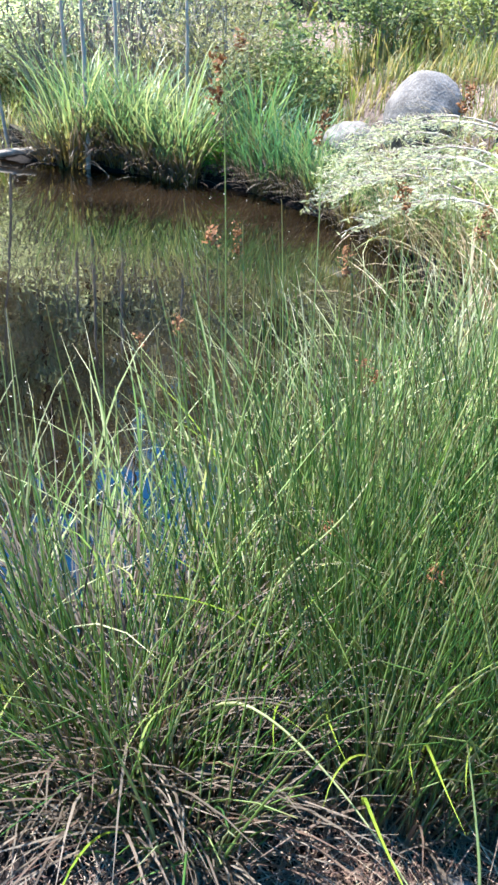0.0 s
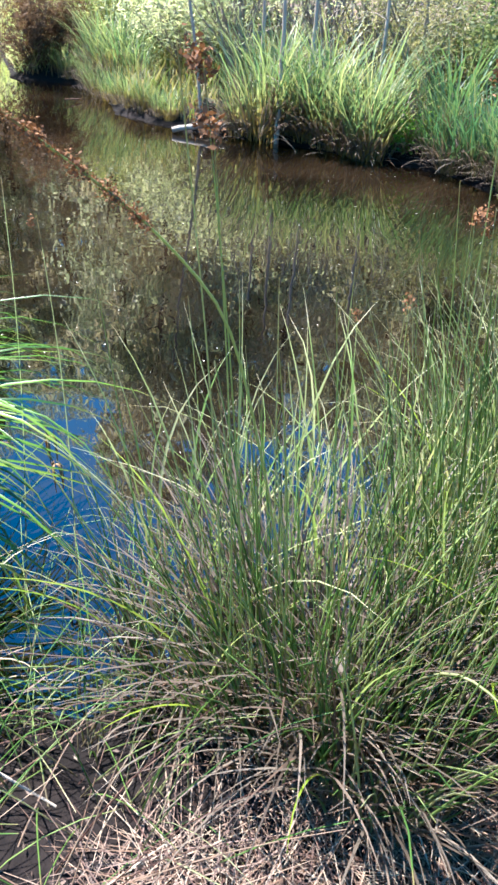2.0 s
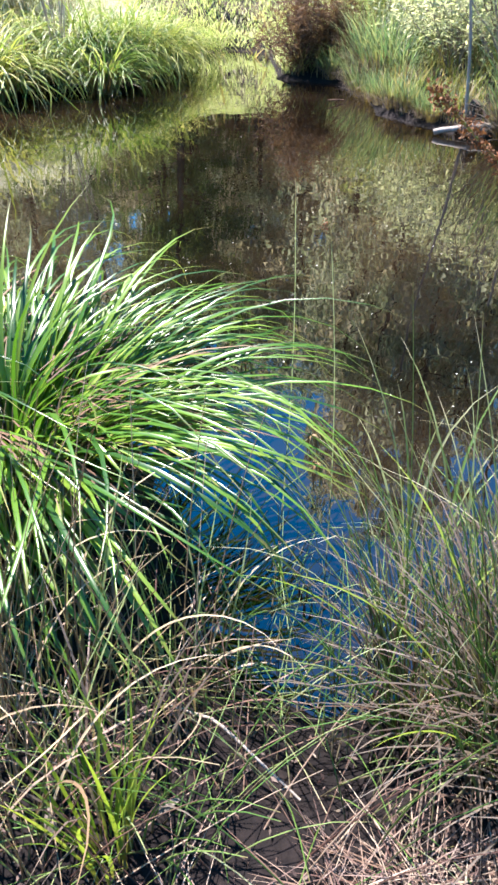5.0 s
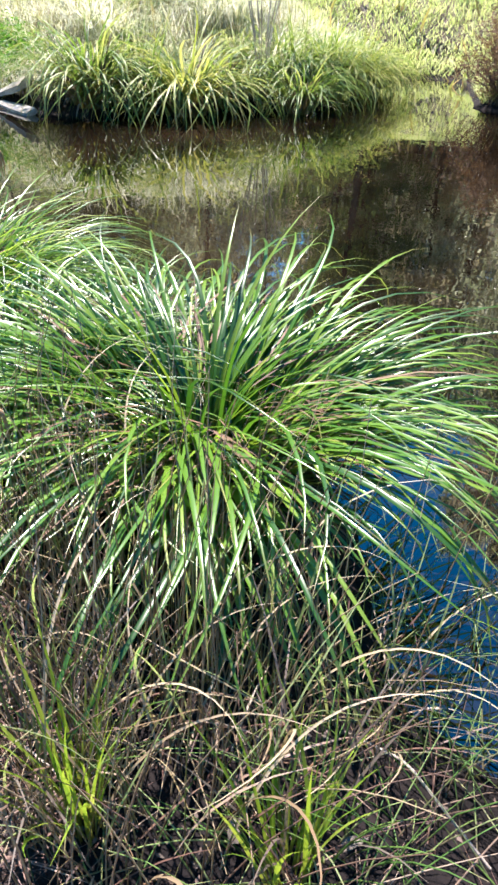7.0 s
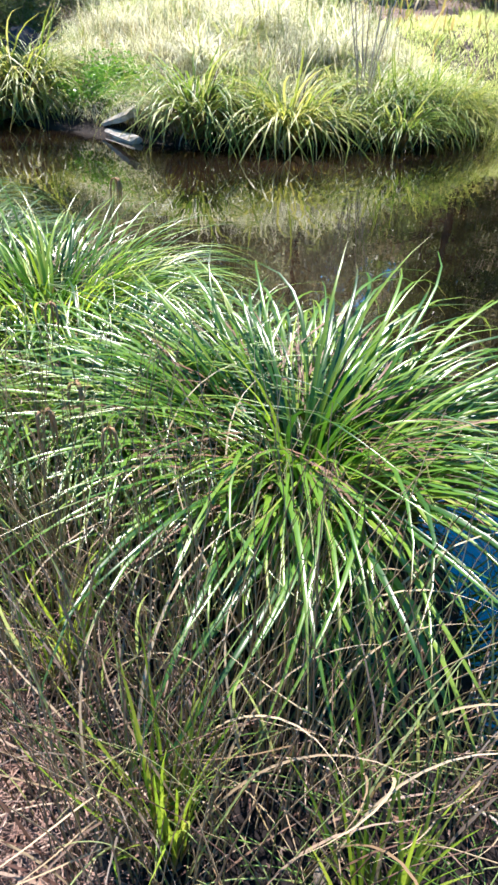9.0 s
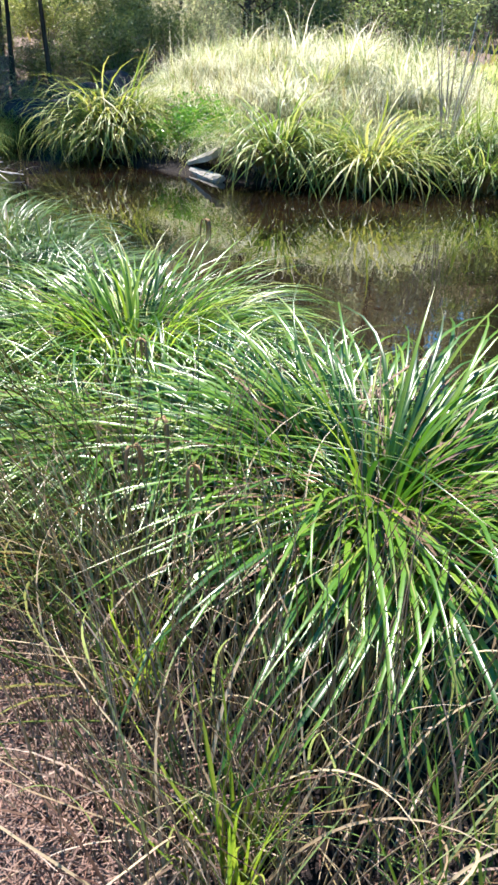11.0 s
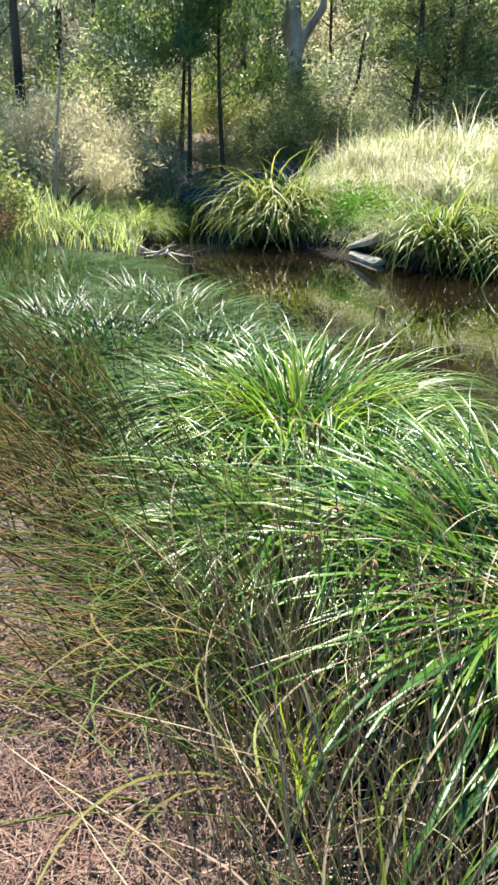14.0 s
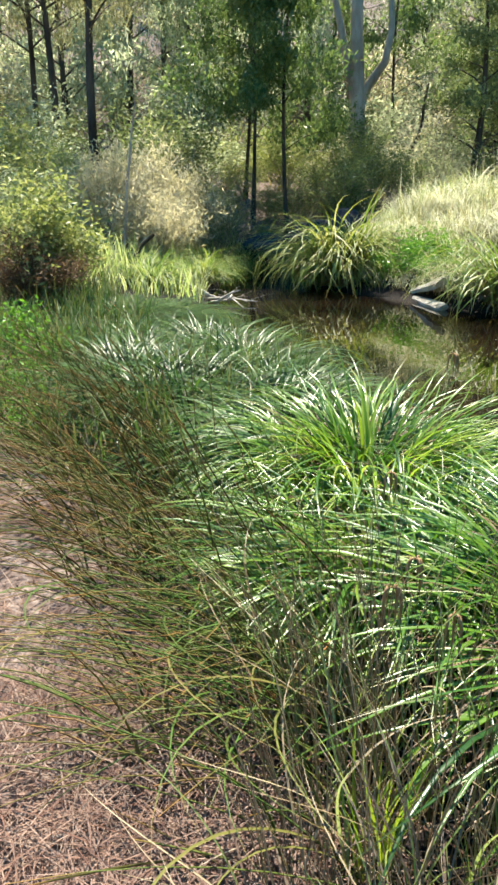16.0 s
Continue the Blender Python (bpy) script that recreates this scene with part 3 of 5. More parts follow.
# island front and point
ISLE = "sunlit arching sedge tussock at the island's edge"
edge = [(-10.95, 6.15), (-15.2, 5.15), (-14.7, 4.95), (-14.1, 5.1), (-13.7, 5.3)]
for (ax, ay), (bx, by) in zip(SHORE[20:25], SHORE[21:26]):
    k = max(1, round(math.hypot(bx - ax, by - ay) / 1.15))
    edge += [(ax + (bx - ax) * i / k, ay + (by - ay) * i / k) for i in range(k)]
edge = [(x, y) for x, y in edge if math.hypot(x + 11.9, y - 5.75) > 1.1 and math.hypot(x + 10.6, y - 6.5) > .8 and math.hypot(x + 9.7, y - 7.6) > .8]
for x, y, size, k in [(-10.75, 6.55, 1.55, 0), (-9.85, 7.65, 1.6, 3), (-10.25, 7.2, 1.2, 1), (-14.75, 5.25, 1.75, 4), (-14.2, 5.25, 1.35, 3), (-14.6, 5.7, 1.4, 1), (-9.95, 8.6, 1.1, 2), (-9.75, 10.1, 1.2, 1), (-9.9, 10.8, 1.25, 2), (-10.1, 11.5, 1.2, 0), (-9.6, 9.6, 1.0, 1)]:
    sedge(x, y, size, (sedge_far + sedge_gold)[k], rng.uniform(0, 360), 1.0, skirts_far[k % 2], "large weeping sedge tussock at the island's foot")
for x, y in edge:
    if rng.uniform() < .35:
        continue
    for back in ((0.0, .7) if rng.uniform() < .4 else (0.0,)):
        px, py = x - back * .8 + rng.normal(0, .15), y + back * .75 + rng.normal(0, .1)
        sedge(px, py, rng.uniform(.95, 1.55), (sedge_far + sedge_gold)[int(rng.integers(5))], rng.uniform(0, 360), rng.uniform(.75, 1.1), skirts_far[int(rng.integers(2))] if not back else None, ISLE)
# far bank reeds, upright
REED = "upright green reed clump growing at the far bank"
for x, y, s in [(-2.62, 9.4, .75), (-2.3, 9.3, 1.15), (-2.05, 9.45, 1.0), (-1.72, 9.3, 1.05), (-1.45, 9.15, 1.1), (-1.12, 8.9, .9), (-1.0, 9.3, 1.15), (-.92, 8.85, .95), (-.25, 8.8, .6),
                (-.02, 8.5, .8), (.22, 8.35, .95), (.42, 8.2, .85), (.55, 7.85, .7), (-1.6, 9.8, 1.2), (-2.3, 9.9, 1.15), (-.1, 9.1, 1.0),
                (.85, 7.35, .6), (1.1, 6.9, .6), (1.25, 6.4, .55), (.7, 7.7, .7), (-4.5, 10.1, .5), (-4.2, 9.9, .45), (-4.9, 10.6, .5), (-3.7, 9.55, .45), (-6.1, 12.15, .6), (-6.6, 12.45, .6), (-5.5, 11.2, .5), (-5.75, 11.6, .55), (-5.2, 10.9, .45), (-3.9, 9.7, .4),
                (-5.15, 11.4, 1.0), (-5.5, 11.75, 1.0), (-4.75, 11.1, .8), (-5.9, 12.3, 1.0), (-5.3, 11.9, 1.0)]:
    if x > -3.2 and y < 10:
        x, y = x - .06, y - .2
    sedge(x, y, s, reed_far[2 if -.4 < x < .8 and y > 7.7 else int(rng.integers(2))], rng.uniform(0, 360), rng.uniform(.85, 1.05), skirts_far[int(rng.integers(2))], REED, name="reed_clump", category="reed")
for x, y in [(-14.6, 2.5), (-15.2, 2.7), (-16.3, 3.0), (-17.2, 3.6), (-14.6, 1.7), (-13.2, 1.3), (-18.7, 4.6), (-18.8, 5.4)]:
    sedge(x, y, rng.uniform(.8, 1), sedge_far[int(rng.integers(3))], rng.uniform(0, 360), .75, None, "sunlit yellow-green sedge tussock beside the channel")


# ---- rushes ----
RUSH_LONG = [one_stem(1.08, .0055, .06, .18, "rush"), one_stem(.98, .005, .12, .35, "rush"), one_stem(1.15, .0055, .03, .12, "rush"), one_stem(.88, .005, .2, .5, "rush"), one_blade(1.0, .007, .12, .6, "rush", .3), one_blade(.8, .008, .3, .9, "tuft", .3)]

SWEPT_LONG = [one_stem(1.0, .006, .85, .6, "swept"), one_stem(.9, .0055, 1.0, .5, "swept"), one_stem(1.05, .006, .7, .8, "swept"), one_blade(1.0, .008, .7, .9, "swept", .3)]


def rush_mesh(n, radius, length, width, lean, bend, mat="rush", toward=None, seg=5):
    a = rng.uniform(0, 2 * math.pi, n)
    r = radius * np.sqrt(rng.uniform(0, 1, n))
    base = np.stack([r * np.cos(a), r * np.sin(a), np.zeros(n) - .03], -1)
    az = a + rng.normal(0, .6, n) if toward is None else rng.normal(toward, .45, n)
    v, f, u, _ = stem_arrays(base, az, np.abs(rng.normal(lean, lean * .5, n)) * (.35 + .8 * r / radius), np.abs(rng.normal(bend, bend * .7, n)),
                             length * rng.uniform(.45, 1.12, n), width * rng.uniform(.7, 1.3, n), seg)
    return mesh_from("foliage", v, f, M[mat], u, smooth=True)


def rush(x, y, n, radius, length, width=.0054, lean=.14, bend=.15, label="tall green rush clump on the near bank", dead=200, stems=60, mat="rush", toward=None, dead_len=.5):
    e = thing("rush_clump", label, "rush", "rush clumps", (x, y, max(gz(x, y), 0)))
    tagged(part("foliage", rush_mesh(n, radius, length, width, lean, bend, mat, toward), e), kind="stuff")
    if dead:
        tagged(part("skirt", skirt_mesh(dead, radius, dead_len, .006, "dead", .02, .7), e, "matted grey dead stems at the foot"), kind="stuff")
    if stems:
        scatter_parts("stem", RUSH_LONG if toward is None else SWEPT_LONG, e, stems, radius * .9, .6 if toward is None else .35, toward)
    return e


rush(.42, 1.12, 560, .24, 1.0, lean=.15, bend=.16, stems=70)
rush(.12, 1.28, 330, .22, .98, lean=.14, bend=.15, stems=50)
rush(.75, 1.35, 430, .26, 1.05, lean=.17, bend=.2, stems=50)
rush(.70, 1.04, 330, .2, .9, lean=.25, bend=.4, label="lush green rush clump with arching stems", stems=40)
rush(.35, 1.75, 280, .3, 1.0, lean=.13, bend=.15, stems=30)
rush(1.0, 2.0, 280, .35, 1.1, lean=.13, bend=.15, stems=20)
GREY = "grey-green rush clump matted with dead stems"
rush(-.28, 1.08, 230, .22, .78, .0072, .2, .3, GREY, 380, 30, dead_len=.62)
rush(-.58, 1.12, 120, .16, .66, .0072, .3, .4, GREY, 220, 12, dead_len=.5)
rush(-.08, .95, 120, .16, .66, .0072, .2, .35, GREY, 260, 12, dead_len=.5)
rush(-1.02, .42, 40, .1, .36, .006, .35, .7, "small bright green grass tuft on the bank", 20, 0)
rush(-1.5, .12, 30, .1, .4, .006, .3, .7, "small bright green grass tuft on the bank", 30, 0)

PALE = "pale green seed grass clump leaning over the water"
for x, y, n in [(-.72, 1.35, 35), (-.5, 1.45, 70), (-.2, 1.5, 70), (.05, 1.6, 70), (.4, 1.5, 80), (.15, 1.9, 110), (.35, 2.1, 110), (.6, 2.2, 110), (.8, 2.35, 110), (.5, 1.8, 90), (1.15, 2.4, 110), (1.35, 2.9, 120), (1.55, 3.4, 120), (1.6, 4.1, 130), (1.7, 4.7, 130), (1.55, 5.5, 120), (1.4, 6.2, 120), (1.0, 2.7, 90), (1.9, 3.7, 120), (2.0, 5.1, 120)]:
    e = thing("seed_grass", PALE, "grass", "grass clumps", (x, y, max(gz(x, y), 0)))
    tagged(part("foliage", sedge_mesh(int(n * .75), .16, .95, .0085, 9, .35, .42, "pale_blade", .1, 2.2), e), kind="stuff")

# dry arching stems over the right bank
for x, y, n in [(1.5, 4.6, 60), (1.65, 5.3, 60), (1.35, 5.7, 50), (1.4, 4.1, 50), (1.6, 6.1, 60), (1.2, 6.4, 50), (1.85, 6.6, 60), (1.45, 3.5, 50), (1.05, 3.0, 40)]:
    e = thing("arching_grass", "dry straw-coloured grass clump arching over the bank", "grass", "grass clumps", (x, y, max(gz(x, y), 0)))
    tagged(part("foliage", sedge_mesh(n, .18, 1.15, .011, 8, .3, .8, "dry_stalk", .15), e), kind="stuff")

# swept mats of thin brown-green rush beside the path
SWEPT = "brown-green rush mat swept over towards the path"
for x, y, n, L, az in [(-2.5, .25, 170, .85, -80), (-3.0, .2, 200, .9, -85), (-3.6, .15, 220, .95, -85), (-4.3, .1, 230, 1.0, -80), (-3.2, -.15, 170, .7, -70), (-2.5, -.1, 110, .6, -75),
                       (-4.0, -.25, 220, .75, -80), (-5.0, .1, 240, .95, -80), (-4.8, -.4, 220, .8, -85), (-2.1, .15, 90, .6, -100), (-5.7, -.2, 200, .8, -85), (-6.6, -.3, 200, .85, -85)]:
    rush(x, y, int(n * .36), .32, L, .0088, .8, .6, SWEPT, 40, 22, "swept", radians(az), .4)
# greener stems swept out of the tussocks over the sand, and low leafy plants between
for x, y, n, L, az in [(-2.75, .35, 90, .95, -75), (-3.3, .45, 80, .95, -80), (-2.35, .3, 60, .8, -95)]:
    rush(x, y, n, .2, L, .005, .75, .65, "green rush stems swept over the sandy path", 0, 14, "rush", radians(az))

# dry stalks in front of the great tussock
DRY_LONG = [one_stem(.75, .005, .1, .2, "dry_stalk"), one_stem(.7, .0045, .2, .5, "dry_stalk"), one_stem(.85, .005, .06, .35, "dry_stalk"), one_blade(.7, .007, .2, 1.2, "dry_stalk", .3), one_blade(.65, .007, .15, .6, "rush", .3)]
for x, y, n, r, L in [(-1.55, .42, 40, .22, .8), (-1.85, .3, 44, .22, .78), (-1.35, .55, 20, .18, .7), (-1.75, .62, 34, .22, .75), (-1.15, .75, 14, .15, .45), (-2.15, .4, 46, .22, .8), (-1.5, .15, 46, .2, .5),
                      (-2.02, .1, 40, .18, .72), (-2.35, .22, 34, .18, .7), (-1.72, -.02, 34, .16, .5), (-1.25, .25, 40, .2, .5), (-1.3, .02, 34, .18, .4)]:
    e = thing("dry_grass_clump", "clump of dry brown grass stalks on the bank", "grass", "grass clumps", (x, y, max(gz(x, y), 0)))
    tagged(part("foliage", rush_mesh(n, r, L, .0045, .13, .28, "dry_stalk"), e), kind="stuff")
    tagged(part("skirt", skirt_mesh(16, r, .35, .006, "straw", .3, 1.2), e), kind="stuff")
    scatter_parts("stalk", DRY_LONG, e, 26, r)


# sprawling stems over the damp gap between the tussocks
for x, y, n, m in [(-1.25, .35, 26, "dry_stalk"), (-.95, .55, 16, "rush"), (-1.5, .5, 26, "dry_stalk"), (-1.15, .15, 24, "straw"), (-.8, .75, 34, "rush"), (-1.35, .75, 16, "rush"), (-.7, .35, 24, "straw"), (-1.7, .0, 20, "straw"), (-1.6, .3, 16, "dry_stalk"), (-.85, .3, 14, "rush"), (-.75, .5, 12, "straw"), (-.6, .65, 20, "rush"), (-.95, .92, 34, "rush"), (-.78, 1.02, 34, "rush"), (-1.15, 1.0, 26, "pale_blade"), (-1.3, .95, 26, "rush")]:
    e = thing("sprawling_grass", "sprawling thin grass stems over damp soil", "grass", "grass clumps", (x, y, max(gz(x, y), 0)))
    tagged(part("foliage", rush_mesh(int(n * 1.25), .24, .62, .0046, .75, .7, m), e), kind="stuff")


TUFT_LONG = [one_blade(.5, .010, .1, .5, "tuft", .35), one_blade(.42, .009, .25, .8, "tuft", .35), one_blade(.55, .009, .05, .3, "tuft", .35)]
for x, y, n in [(-1.0, .35, 26), (-1.36, .13, 30), (-1.9, .15, 16)]:
    e = thing("grass_tuft", "bright yellow-green grass tuft on the near bank", "grass", "grass clumps", (x, y, max(gz(x, y), 0)))
    tagged(part("foliage", sedge_mesh(n, .05, .46, .009, 8, .35, .22, "tuft", .06), e), kind="stuff")
    scatter_parts("blade", TUFT_LONG, e, 8, .05, 1.2)


# ---- flowering stems ----
def cluster(parent, at, size, n, mat="seed", name="flower_head"):
    pts = rng.normal(0, 1, (n, 3)) * size * np.array([.24, .24, .34])
    v, f, u = leaf_arrays(pts, size * .36, .3, .5)
    ob = part(name, mesh_from(name, v, f, M[mat], u), parent, "brown tufted flower head")
    ob.matrix_basis = Matrix.Translation(at)


def flowering_rush(x, y, top, heads=1, width=.005, lean=.0, label="single tall rush stem with brown flower heads"):
    """A stem from the ground at x, y up to the point top, flower heads a little under its tip."""
    z0 = max(gz(x, y), 0)
    e = thing("flowering_rush", label, "rush", "flowering rushes", (x, y, z0))
    q = np.linspace(0, 1, 9)[:, None]
    tip = np.array([top[0] - x, top[1] - y, top[2] - z0])
    line = tip * q + np.array([.02, .02, 0]) * np.sin(q * 3.1) * (1 + lean)
    v, f, u = tube_arrays(line, width / 2 * (1 - .6 * q[:, 0]), 5)
    part("stem", mesh_from("stem", v, f, M["rush"], u, True), e)
    for k in range(heads):
        p = line[-1] * (.985 - .03 * k) + rng.normal(0, .01, 3) * np.array([1, 1, .5])
        cluster(e, p, rng.uniform(.022, .034), 60)
    return e


for x, y, top, h in [(-.06, 1.3, (-.1, 1.45, 1.68), 3), (-.02, 1.35, (-.05, 1.59, 1.30), 2), (-.08, 1.25, (-.11, 1.33, 1.36), 1), (.12, 1.35, (.11, 1.75, 1.52), 2), (.25, 1.3, (.18, 1.5, 1.3), 2),
                     (.3, 1.2, (.26, 1.45, 1.45), 2), (.35, 1.3, (.37, 1.6, 1.62), 2), (.5, 1.4, (.5, 1.7, 1.35), 2), (.2, 1.2, (.24, 1.35, 1.12), 2), (.45, 1.1, (.52, 1.3, 1.2), 1),
                     (.5, 1.2, (.6, 1.45, 1.28), 2), (.42, .95, (.36, 1.0, .86), 1), (.6, 1.0, (.55, 1.05, .92), 1), (.15, 1.1, (.16, 1.2, .82), 1),
                     (-.42, .85, (-.46, .815, 1.56), 1), (-.40, .92, (-.472, .815, 1.61), 2), (-.44, .9, (-.503, .81, 1.63), 1), (-.72, 1.25, (-.84, 1.52, .75), 0), (-.3, 1.3, (-.35, 2.03, .85), 1), (-.62, 1.3, (-.79, 1.7, .95), 0),
                     (-.55, 1.25, (-.62, 1.6, 1.05), 0), (-.2, 1.3, (-.2, 1.7, 1.05), 1), (-1.0, 1.3, (-1.4, 2.0, 1.02), 1), (-1.15, 1.25, (-1.7, 2.3, 1.05), 0)]:
    flowering_rush(x, y, top, h)

# the long stem that leans across close to the eye
e = thing("leaning_rush", "rush stem leaning over with a long brown flower spike", "rush", at=(-.3, .95, gz(-.3, .95)))
knots = np.array([(0, 0, 0), (0, -.1, .45), (-.03, -.2, .85), (-.085, -.28, 1.2), (-.165, -.35, 1.325), (-.265, -.52, 1.475)])
q = np.linspace(0, 1, 26)[:, None]
line = np.concatenate([np.interp(q, np.linspace(0, 1, 6), knots[:, j]) for j in range(3)], 1)
for _ in range(3):
    line[1:-1] = (line[:-2] + line[1:-1] * 2 + line[2:]) / 4
v, f, u = tube_arrays(line, .0028 * (1 - .6 * q[:, 0]), 6)
part("stem", mesh_from("stem", v, f, M["rush"], u, True), e)
for k in np.linspace(.78, 1.0, 36):
    cluster(e, np.array([np.interp(k, q[:, 0], line[:, j]) for j in range(3)]), .0115 + .004 * math.sin(k * 160), 45, "seed", "flower_tuft")


def bent_stem(points, width, mat, label):
    """One long rush leaf, rooted at the first point and bent over along the rest."""
    pts = np.array(points, float)
    q = np.linspace(0, 1, 22)
    line = np.stack([np.interp(q, np.linspace(0, 1, len(pts)), pts[:, j]) for j in range(3)], -1)
    for _ in range(4):
        line[1:-1] = (line[:-2] + line[1:-1] * 2 + line[2:]) / 4
    v, f, u = tube_arrays(line - pts[0], width / 2 * (1 - .75 * q), 5)
    ob = tagged(new("bent_rush", mesh_from("bent_rush", v, f, M[mat], u, True)), label, "rush", "bent rush stems")
    ob.matrix_basis = Matrix.Translation(pts[0])


bent_stem([(-.12, 1.0, .2), (-.09, .92, .5), (-.015, .86, .677), (.06, .838, .665), (.151, .786, .619), (.229, .725, .565), (.302, .654, .513), (.35, .6, .46)], .0075, "pale_blade", "long pale green leaf bent over the rushes")
bent_stem([(0, .93, .2), (.01, .97, .55), (.049, .999, .775), (.103, 1.015, .866), (.168, 1.036, .925), (.221, 1.078, 1.004)], .008, "pale_blade", "long pale green leaf slanting through the rushes")
bent_stem([(.43, .53, .2), (.41, .58, .45), (.399, .623, .582), (.38, .67, .679), (.357, .716, .775)], .009, "rush", "single grey-green rush stem beside the stone")


def sedge_culm(x, y, top, spikes=4, colour="seed_dark"):
    """A sedge's flowering stem with hanging catkin spikes."""
    z0 = max(gz(x, y), 0)
    e = thing("sedge_culm", "sedge stem with hanging brown seed spikes", "sedge stem", "sedge stems", (x, y, z0))
    q = np.linspace(0, 1, 9)[:, None]
    tip = np.array([top[0] - x, top[1] - y, top[2] - z0])
    v, f, u = tube_arrays(tip * q, .0022 * (1 - .4 * q[:, 0]), 5)
    part("stem", mesh_from("stem", v, f, M["rush"], u, True), e)
    for k in range(spikes):
        a = k * 2.1 + rng.uniform(0, 1)
        s = np.linspace(0, 1, 7)[:, None]
        drop_line = tip + np.array([math.cos(a), math.sin(a), 0]) * .022 * np.sin(s * 1.9) + np.array([0, 0, 1]) * (.015 * np.sin(s * 3.1) - .095 * s * s)
        v, f, u = tube_arrays(drop_line, .0047 * np.sin(np.linspace(.25, 2.9, 7)), 6, .12)
        part("spike", mesh_from("spike", v, f, M[colour], u, True), e, "brown hanging seed spike")
    v, f, u = blade_arrays(np.array([tip]), np.array([rng.uniform(0, 6)]), np.array([.4]), np.array([1.2]), np.array([.12]), np.array([.006]), 5, .3)
    part("bract", mesh_from("bract", v, f, M["sedge"], u, True), e)
    return e


for x, y, top in [(-1.85, .45, (-2.03, .39, .81)), (-1.95, .35, (-2.09, .26, .87)), (-2.1, .55, (-2.29, .43, .82)), (-1.9, 1.35, (-1.64, 1.87, .5)), (-1.6, 1.3, (-1.27, 1.70, .39)), (-1.5, 1.3, (-1.2, 1.6, .36)),
                  (-3.2, .9, (-3.44, 1.2, 1.1)), (-2.6, .8, (-2.7, .55, .9))]:
    sedge_culm(x, y, top)


# ---- litter and ground cover ----
def litter(name, n, xs, ys, length, width, mat, label, keep, lift=.05, flat=1.35, kind="stuff"):
    pts = np.stack([rng.uniform(*xs, n * 4), rng.uniform(*ys, n * 4)], -1)
    pts = pts[keep(pts[:, 0], pts[:, 1])][:n]
    m = len(pts)
    base = np.stack([pts[:, 0], pts[:, 1], np.maximum(ground_z(pts[:, 0], pts[:, 1]), 0) + rng.uniform(0, lift, m)], -1)
    v, f, u = blade_arrays(base, rng.uniform(0, 6.3, m), rng.normal(flat, .12, m), rng.uniform(-.05, .5, m), length * rng.uniform(.3, 1.2, m), width * rng.uniform(.5, 1.4, m), 4, 0, 1.2)
    ob = new(name, mesh_from(name, v, f, M[mat], u))
    return tagged(ob, label, "litter", kind=kind)


bank = lambda x, y: shore_distance(x, y) > .02
litter("straw_litter", 9000, (-1.6, 1.1), (.1, 1.25), .26, .0028, "straw", "pale and reddish dry straw lying on the bank", lambda x, y: bank(x, y) & (x > -.42 - .5 * (y < .32) + .2 * np.sin(y * 9)), .05)
litter("straw_litter", 4600, (-4.2, -1.2), (-1.6, .6), .30, .0026, "straw_red", "reddish dry straw lying on sandy ground", lambda x, y: bank(x, y) & (np.sin(x * 3.1) * np.sin(y * 4.3 + 1) > -.55) & ((x < -2.3) | (y < .05 + .1 * np.sin(x * 7))), .03)
litter("straw_litter", 2600, (-2.8, -1.5), (-.75, .1), .32, .003, "straw_red", "thick reddish straw beside the tussock", bank, .05)
litter("straw_litter", 4000, (-9, -3.5), (-2.2, .6), .35, .005, "straw_red", "dry straw and dead grass beside the path", bank, .06)


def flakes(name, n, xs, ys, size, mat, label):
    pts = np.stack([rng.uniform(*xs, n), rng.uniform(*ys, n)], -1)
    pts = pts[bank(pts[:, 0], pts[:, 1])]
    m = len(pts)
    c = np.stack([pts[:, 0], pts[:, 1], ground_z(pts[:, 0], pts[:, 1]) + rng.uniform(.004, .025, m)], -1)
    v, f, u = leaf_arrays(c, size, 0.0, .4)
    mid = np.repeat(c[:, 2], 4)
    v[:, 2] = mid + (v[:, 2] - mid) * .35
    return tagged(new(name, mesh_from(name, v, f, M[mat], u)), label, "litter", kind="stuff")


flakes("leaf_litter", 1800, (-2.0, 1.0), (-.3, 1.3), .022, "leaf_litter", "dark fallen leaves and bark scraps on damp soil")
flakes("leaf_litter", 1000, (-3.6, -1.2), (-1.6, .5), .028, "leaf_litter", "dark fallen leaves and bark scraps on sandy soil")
for x, y, z, turn in [(-.06, .9, .38, 20), (-.2, .98, .45, 100), (.02, .85, .27, 200), (.3, .95, .3, 310), (-.95, .45, .26, 60), (-1.1, .3, .27, 140)]:
    v, f, u = blade_arrays(np.zeros((1, 3)), np.zeros(1), np.array([.9]), np.array([.9]), np.array([.055]), np.array([.03]), 6, .35, 1.0, blunt=2.0)
    ob = tagged(new("fallen_leaf", mesh_from("fallen_leaf", v, f, M["fallen_leaf"], u, True)), "pale curled dry leaf caught among the stems", "leaf", "fallen leaves")
    ob.matrix_basis = place(x, y, max(z, gz(x, y) + .01), turn)


n = 700
specks = np.stack([rng.uniform(-9, .5, n), rng.uniform(2.2, 9, n), np.full(n, .004)], -1)
specks = specks[shore_distance(specks[:, 0], specks[:, 1]) < -.15]
v, f, u = leaf_arrays(specks, .012, 0.0, .8)
v[:, 2] = .004
tagged(new("pollen_specks", mesh_from("pollen_specks", v, f, M["speck"], u)), "tiny pale specks floating on the pond", "debris", kind="stuff")


